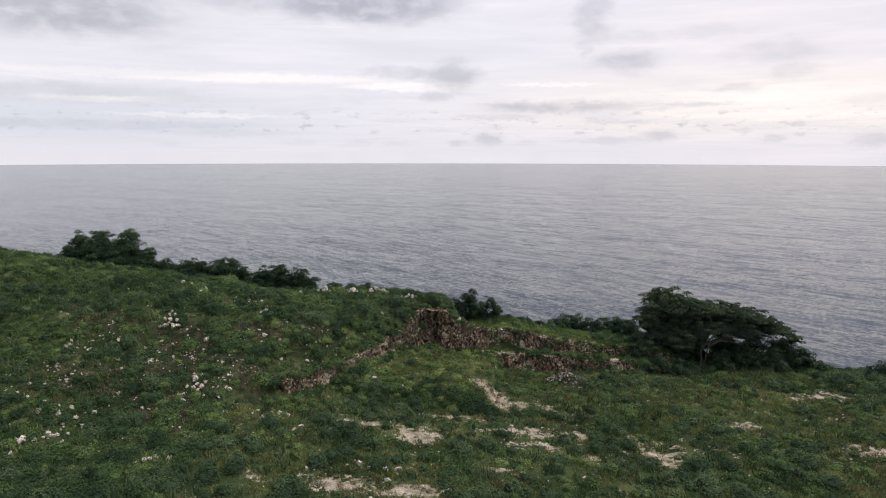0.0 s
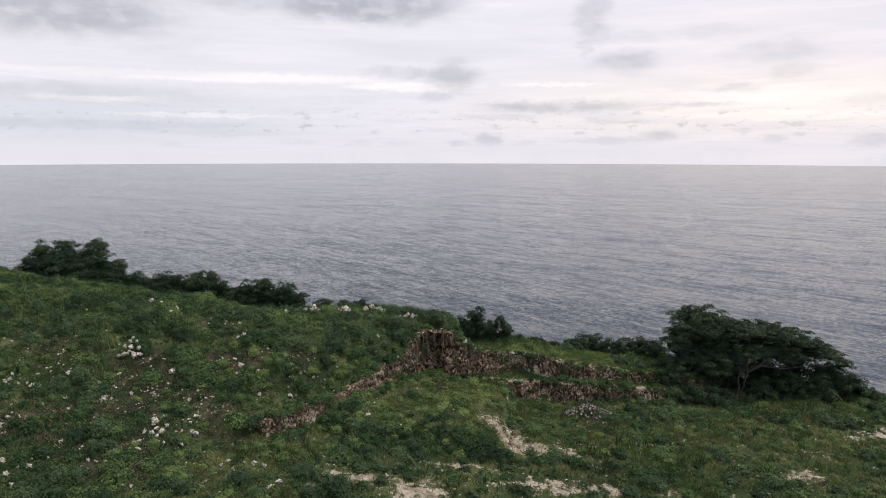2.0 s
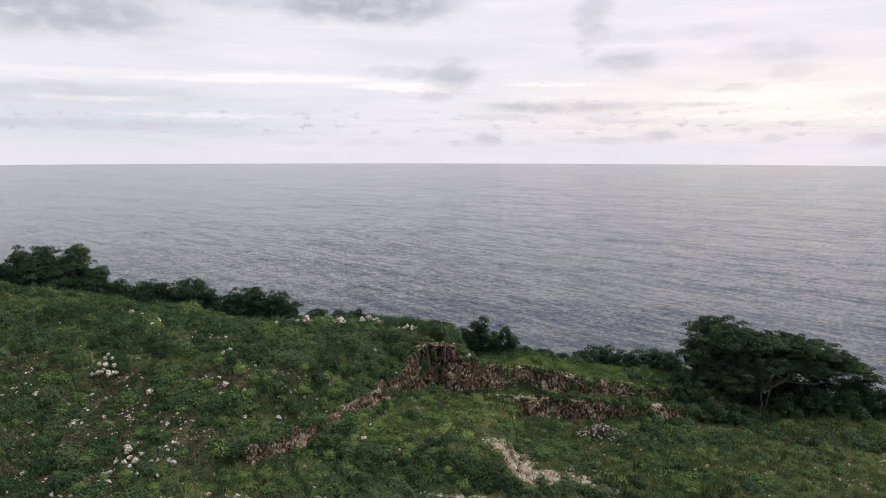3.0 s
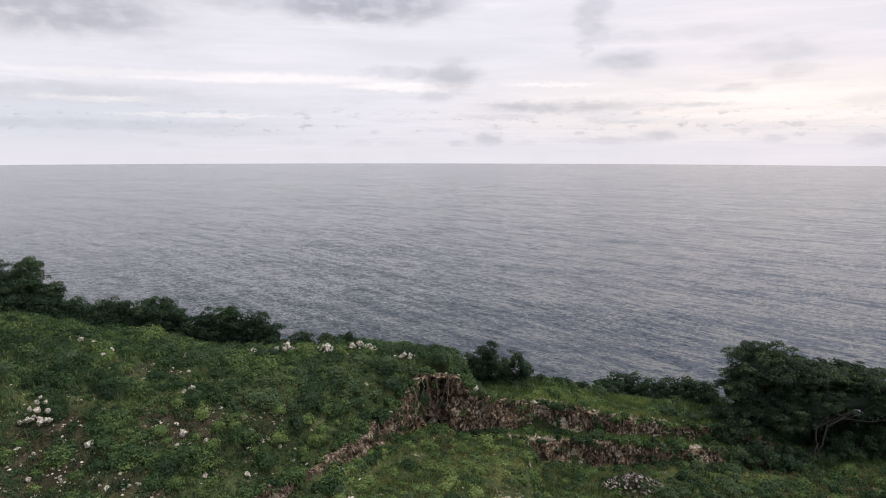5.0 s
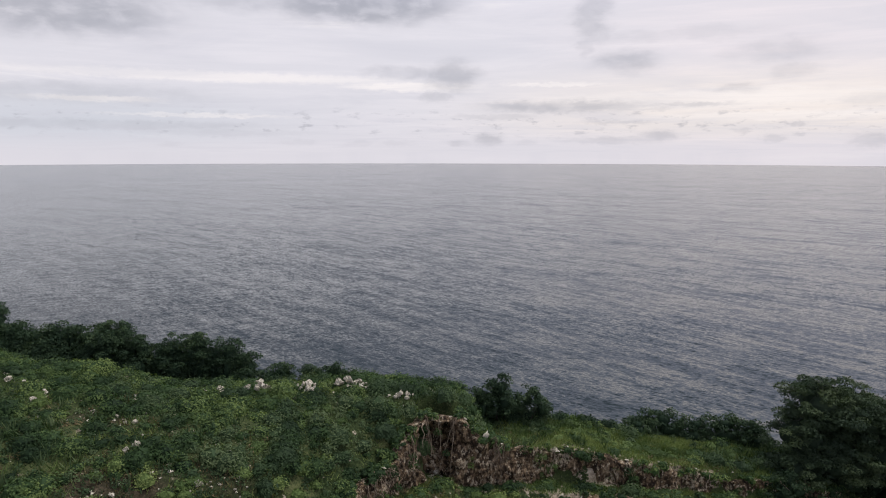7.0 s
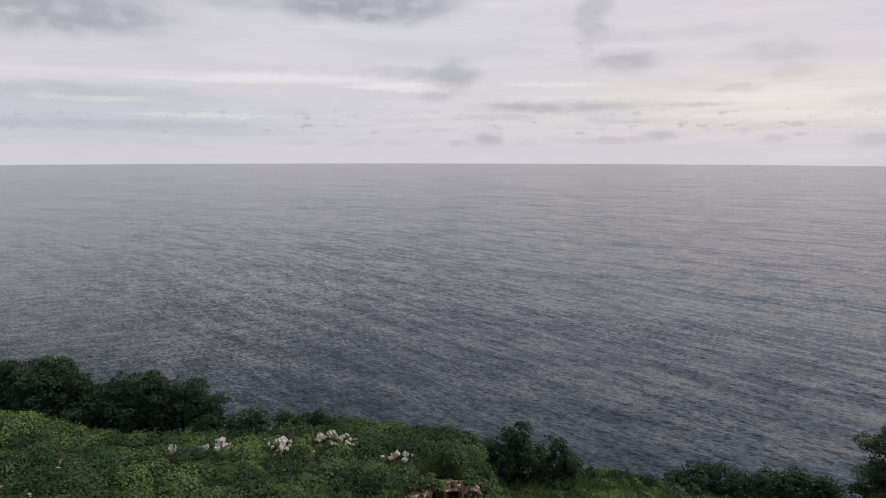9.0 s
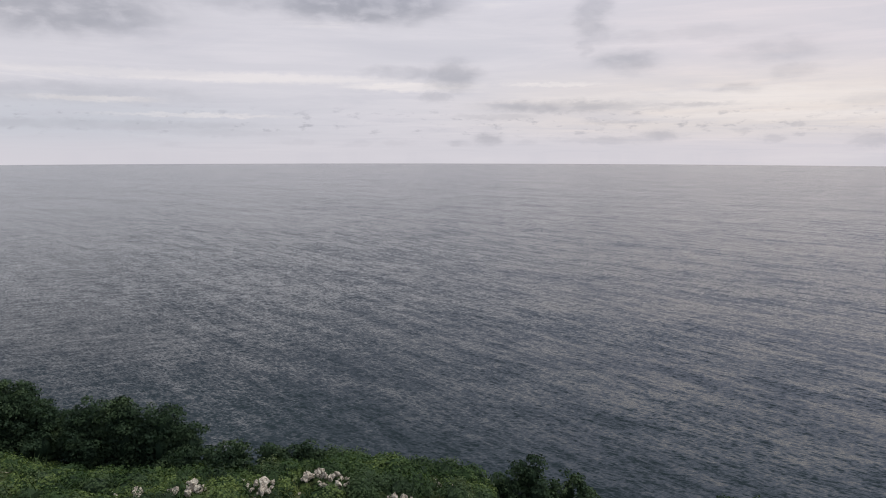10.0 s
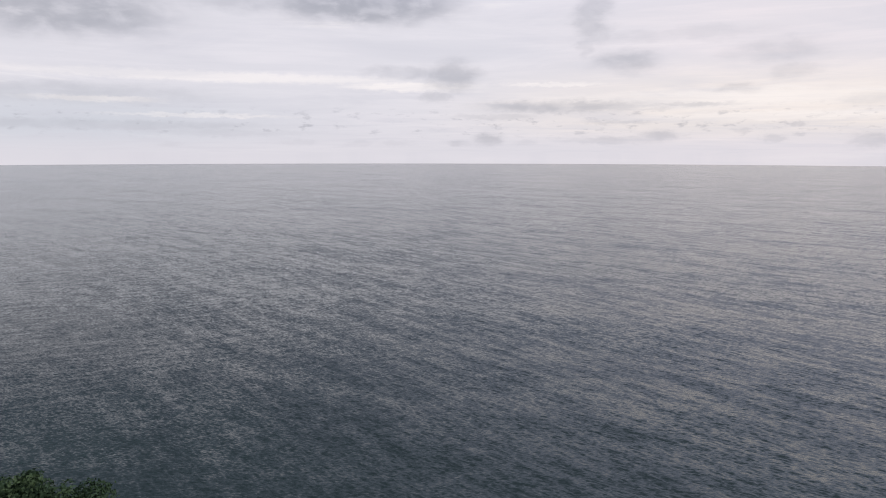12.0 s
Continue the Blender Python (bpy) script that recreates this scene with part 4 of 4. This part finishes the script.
SHRUBS = HILL_THICKET + LEDGE_SHRUBS + LOW_THICKET
SHRUBS += [(x - 0.3, y - 1.0, top - 1.3, w, d * 0.9, "shrub") for x, y, top, w, d, k in SHRUBS if x < -34]
HEDGE_X, HEDGE_TOP = [-36, -33, -30, -27.5, -25.5, -22.5, -20, -17, -14.5], [68.4, 67.3, 67.3, 66.9, 67.3, 66.5, 66.4, 66.2, 65.2]
for k in range(15):
    x = -35.5 + 1.45 * k + rng.uniform(-0.3, 0.3)
    SHRUBS.append((x, 76.8 - 0.06 * (x + 36) + rng.uniform(-0.5, 0.5), float(np.interp(x, HEDGE_X, HEDGE_TOP)) + rng.uniform(-0.35, 0.25), rng.uniform(1.0, 1.4), 1.2, "shrub"))
for x, y, top, w, d, kind in SHRUBS:
    w, d = (w * 1.15, d * 1.15) if x < -24 else (w, d)
    z = float(ground_z(np.array([x]), np.array([y]))[0])
    h = max(top - z, 1.0)
    lobes = []
    for k in range(7 if kind == "tree" else 6):
        a = 2.4 * k + rng.uniform(-0.5, 0.5)
        q = 0.0 if k == 0 else rng.uniform(0.35, 0.7)
        rz = h * 0.30 * rng.uniform(0.8, 1.1)
        drop = 0.0 if k == 0 else (0.12 + 0.55 * (k - 1) / 5 + rng.uniform(-0.05, 0.08)) * h
        lobes.append((x + math.cos(a) * q * w, y + math.sin(a) * q * d, top - 0.4 - rz - drop, w * rng.uniform(0.5, 0.75), d * rng.uniform(0.5, 0.75), rz))
    if kind == "tree":
        tree("edge_tree", (x, y), lobes, "small dark bushy tree on the cliff edge", "tree", EDGE, 62, 0.15, 0.1, 2, "trees along the cliff edge", 0.7)
    else:
        tree("edge_shrub", (x, y), lobes, "dense dark green shrub on the cliff edge", "shrub", EDGE, 62, 0.15, 0.06, 2, "shrubs along the cliff edge", 0.75)


# a dry leafless shrub that hangs over the end of the cut face
dead = new("dead_shrub")
dead.location = (2.4, 67.5, 61.6)
tagged(dead, "dry leafless pale shrub hanging over the cut face", "shrub")
for k in range(9):
    a = rng.uniform(-1.2, 1.2)
    v, f = limb((0, 0, 0), (math.sin(a) * rng.uniform(0.5, 1.2), -0.5 + rng.uniform(-0.3, 0.1), rng.uniform(-1.6, 0.9)), 0.035, 0.012, rng.uniform(0.1, 0.5), 0.5, 8)
    part("branch", mesh_from("branch", v, f, 4, ROOT, True), dead)


# ---------------------------------------------------------------- stones
def stone_mesh(name, seed, mat, detail=2, rough=0.3):
    """A weathered block: a ball cut by random planes and pitted."""
    bm = bmesh.new()
    bmesh.ops.create_icosphere(bm, subdivisions=detail, radius=1.0)
    r = random.Random(seed)
    cuts = [(Vector((r.gauss(0, 1), r.gauss(0, 1), r.gauss(0, 0.8))).normalized(), r.uniform(0.32, 0.8)) for _ in range(11)]
    for v in bm.verts:
        d = v.co.normalized()
        k = min([1.0] + [c / max(d.dot(n), 1e-3) for n, c in cuts if d.dot(n) > 0.2])
        v.co = d * k * (1 + rough * noise.noise(d * 2.3 + Vector((seed, 0, 0))) + 0.9 * rough * noise.noise(d * 4.6 + Vector((0, seed, 0))))
    me = bpy.data.meshes.new(name)
    bm.to_mesh(me)
    bm.free()
    me.materials.append(mat)
    return me


STONES = [stone_mesh("stone", s, LIMESTONE, 2, 0.46) for s in range(10)]
CHIPS = [stone_mesh("stone", 40 + s, LIMESTONE, 2, 0.34) for s in range(6)]
PEBBLES = [stone_mesh("stone", 20 + s, RUBBLE, 1, 0.2) for s in range(5)]


def stone(name, x, y, size, parent=None, z=None, sink=0.25, meshes=STONES, flat=0.75):
    r = rng.uniform(0.8, 1.2, 3) * size
    r[2] *= flat
    if z is None:
        z = float(ground_z(np.array([x]), np.array([y]))[0]) + r[2] * (1 - 2 * sink) * 0.6
    ob = new(name, meshes[rng.integers(len(meshes))])
    ob.matrix_basis = Matrix.LocRotScale((x, y, z), Euler(rng.uniform(-0.4, 0.4, 2).tolist() + [rng.uniform(0, 6.3)]), r.tolist())
    if parent:
        ob.parent = parent
    return ob


def heap(name, x, y, label, stones, meshes=STONES):
    z = float(ground_z(np.array([x]), np.array([y]))[0])
    root = new(name)
    root.location = (x, y, z)
    tagged(root, label, "rock pile")
    for dx, dy, dz, s in stones:
        stone("stone", dx, dy, s, root, dz, meshes=meshes, flat=0.85)
    return root


heap("rock_pile", -24.7, 56.8, "pile of white weathered limestone boulders among vines", [(-0.35, -0.3, 0.3, 0.42), (0.4, -0.35, 0.3, 0.36), (0.05, 0.0, 0.8, 0.34), (0.5, 0.15, 0.7, 0.3), (-0.15, 0.25, 1.2, 0.3), (-0.5, 0.1, 0.8, 0.26), (0.15, 0.2, 1.5, 0.22), (0.75, -0.15, 0.25, 0.26), (0.1, -0.5, 0.6, 0.2), (-0.75, -0.4, 0.2, 0.2), (0.3, 0.4, 1.1, 0.2)])
for x, y, wide, deep, high, many, label in EDGE_HEAPS:
    lot = []
    for k in range(many):
        a, q = rng.uniform(0, 6.28), rng.random() ** 0.6
        lot.append((math.cos(a) * q * wide, math.sin(a) * q * deep, 0.12 + high * (1 - q) * rng.random() ** 0.6, rng.uniform(0.11, 0.32)))
    heap("rock_pile", x, y, label, lot)
tagged(stone("boulder", 1.75, 68.1, 0.36, None, 62.1), "white limestone boulder lodged on the lip of the cut face", "boulder", "boulders on the headland")
heap("rock_ledge", -1.3, 68.6, "flat white limestone slabs capping the cut face", [(-1.2, -0.4, 0.12, 0.42), (-0.5, -0.6, 0.1, 0.45), (0.2, -0.55, 0.08, 0.4), (0.8, -0.5, 0.0, 0.42), (1.4, -0.3, -0.1, 0.36), (-0.1, 0.1, 0.3, 0.35), (0.5, 0.3, 0.25, 0.3)])
rub = []
for k in range(270):
    a, q = rng.uniform(0, 6.28), rng.random() ** 0.6
    rub.append((math.cos(a) * q * 2.1, math.sin(a) * q * 1.2, 0.1 + 1.15 * (1 - q) * rng.random() ** 0.5, rng.uniform(0.07, 0.19)))
heap("rubble_pile", 12.4, 62.2, "low pile of grey-white broken stones on the quarry floor", rub, PEBBLES)

FACE_BOULDERS = [  # those near the cut face and on the quarry floor
    (-1.8, 68.9, 0.4), (-2.6, 69.2, 0.35), (-6.3, 56.4, 0.36),
    (-1.7, 72.2, 0.38), (-5.0, 69.0, 0.35), (-3.9, 69.2, 0.33), (-7.0, 58.6, 0.28),
    (-12.6, 58.2, 0.35), (-13.2, 59.0, 0.3), (-9.9, 69.2, 0.35), (-11.0, 69.6, 0.32), (-4.8, 40.2, 0.32), (-3.7, 40.0, 0.35),
    (-2.9, 40.4, 0.3), (-5.6, 40.5, 0.28), (-3.6, 38.7, 0.25), (38.0, 66.0, 0.3),
]
for x, y, s in HILL_BOULDERS + FACE_BOULDERS:
    for k in range(int(rng.integers(1, 4))):
        a = rng.uniform(0, 6.28)
        tagged(stone("loose_stone", x + math.cos(a) * s * 2, y + math.sin(a) * s * 1.6, s * rng.uniform(0.25, 0.5), sink=0.15, meshes=CHIPS), "small pale limestone beside a boulder", "stone", "loose stones on the hill")
    s = s * 0.95
    tagged(stone("boulder", x, y, s), "white weathered limestone boulder half sunk in green vines", "boulder", "boulders on the headland")
for x, y, many, s in CLUSTERS:
    for k in range(2 * many):
        a, q = rng.uniform(0, 6.28), rng.random() ** 0.7 * (0.4 + 0.13 * many)
        tagged(stone("boulder", x + 1.5 * math.cos(a) * q, y + math.sin(a) * q, s * (1.15 if k == 0 else rng.uniform(0.35, 0.95)), sink=0.0), "broken pale limestone lying in a cluster among vines", "boulder", "boulders on the headland")
x, y = scatter(1500, -36, -8, 40, 72)
x, y = keep(x, y, 0.03 + 0.55 * brown_at(x, y) * step(0.35, 0.6, value_noise(x, y, 2.0, 34)))
for a, c in list(zip(x, y))[:280]:
    if face_x(c) - a > 0.8:
        tagged(stone("loose_stone", a, c, 0.07 + 0.2 * rng.random() ** 2, sink=0.15, meshes=CHIPS), "small pale limestone lying on brown earth", "stone", "loose stones on the hill")
x, y = scatter(700, -12, 40, 36, 66)
x, y = keep(x, y, 0.02 + 0.6 * np.clip(bare_at(x, y), 0, 1))
for a, c in list(zip(x, y))[:110]:
    tagged(stone("loose_stone", a, c, rng.uniform(0.06, 0.14), meshes=CHIPS), "small pale stone lying on bare soil", "stone", "loose stones on the quarry floor")


# ---------------------------------------------------------------- roots that hang over the cut faces
rv, rf, base = [], [], 0
for (fx, fy, nx, ny, top, foot), many in zip(faces, (110, 16, 10)):
    for k in range(many):
        i = int(rng.integers(len(fx)))
        ln = (top[i] - foot[i]) * rng.uniform(0.2, 0.9)
        q = np.linspace(0, 1, 5)
        o = 0.25 + 0.45 * q + rng.normal(0, 0.06, 5)
        sx = rng.normal(0, 0.45) * q + rng.normal(0, 0.10, 5)
        p = np.stack([fx[i] + nx[i] * o - ny[i] * sx, fy[i] + ny[i] * o + nx[i] * sx, top[i] + 0.05 - ln * q], 1)
        v, f = tube(p, np.linspace(0.022, 0.007, 5) * rng.uniform(0.5, 1.5), 4)
        rv.append(v), rf.append(f + base)
        base += len(v)
roots = new("hanging_roots", mesh_from("hanging_roots", np.concatenate(rv), np.concatenate(rf), 4, ROOT))
tagged(roots, "dry pale roots hanging down the cut faces", "roots", kind="stuff")


# ---------------------------------------------------------------- fine rubble and the pale broken lips of the steps
OCTA = np.array([(1, 0, 0), (0, 1, 0), (-1, 0, 0), (0, -1, 0), (0, 0, 0.8), (0, 0, -0.8)], float)
OCTA_F = np.array([(0, 1, 4), (1, 2, 4), (2, 3, 4), (3, 0, 4), (1, 0, 5), (2, 1, 5), (3, 2, 5), (0, 3, 5)])
x, y = scatter(26000, -36, 44, 34, 70)
x, y = keep(x, y, 0.02 + 0.62 * np.clip(brown_at(x, y), 0, 1) * step(0.35, 0.65, value_noise(x, y, 1.5, 27)) + 0.5 * np.clip(bare_at(x, y), 0, 1) * step(0.4, 0.7, value_noise(x, y, 1.1, 28)))
s = rng.uniform(0.03, 0.115, (len(x), 1, 1)) * rng.uniform(0.6, 1.4, (len(x), 6, 3))
a = rng.uniform(0, 6.3, len(x))
p = OCTA[None] * s
p = np.stack([p[..., 0] * np.cos(a)[:, None] - p[..., 1] * np.sin(a)[:, None], p[..., 0] * np.sin(a)[:, None] + p[..., 1] * np.cos(a)[:, None], p[..., 2]], -1)
p += np.stack([x, y, ground_z(x, y) + 0.02], 1)[:, None]
f = (OCTA_F[None] + 6 * np.arange(len(x))[:, None, None]).reshape(-1, 3)
gravel = new("gravel", mesh_from("gravel", p.reshape(-1, 3), f, 3, LIMESTONE))
tagged(gravel, "fine pale limestone rubble strewn over bare earth", "rubble", kind="stuff")
for (fx, fy, nx, ny, top, foot), many in zip(faces, (16, 6, 7)):
    for k in range(many):
        i = int(rng.integers(len(fx)))
        if many < 10 or fy[i] > 60:
            tagged(stone("lip_stone", fx[i] - nx[i] * 0.1, fy[i] - ny[i] * 0.1, rng.uniform(0.1, 0.26), None, float(top[i]) - 0.06, meshes=CHIPS, flat=0.32), "pale flat limestone on the lip of a cut step", "stone", "stones along the cut lips")
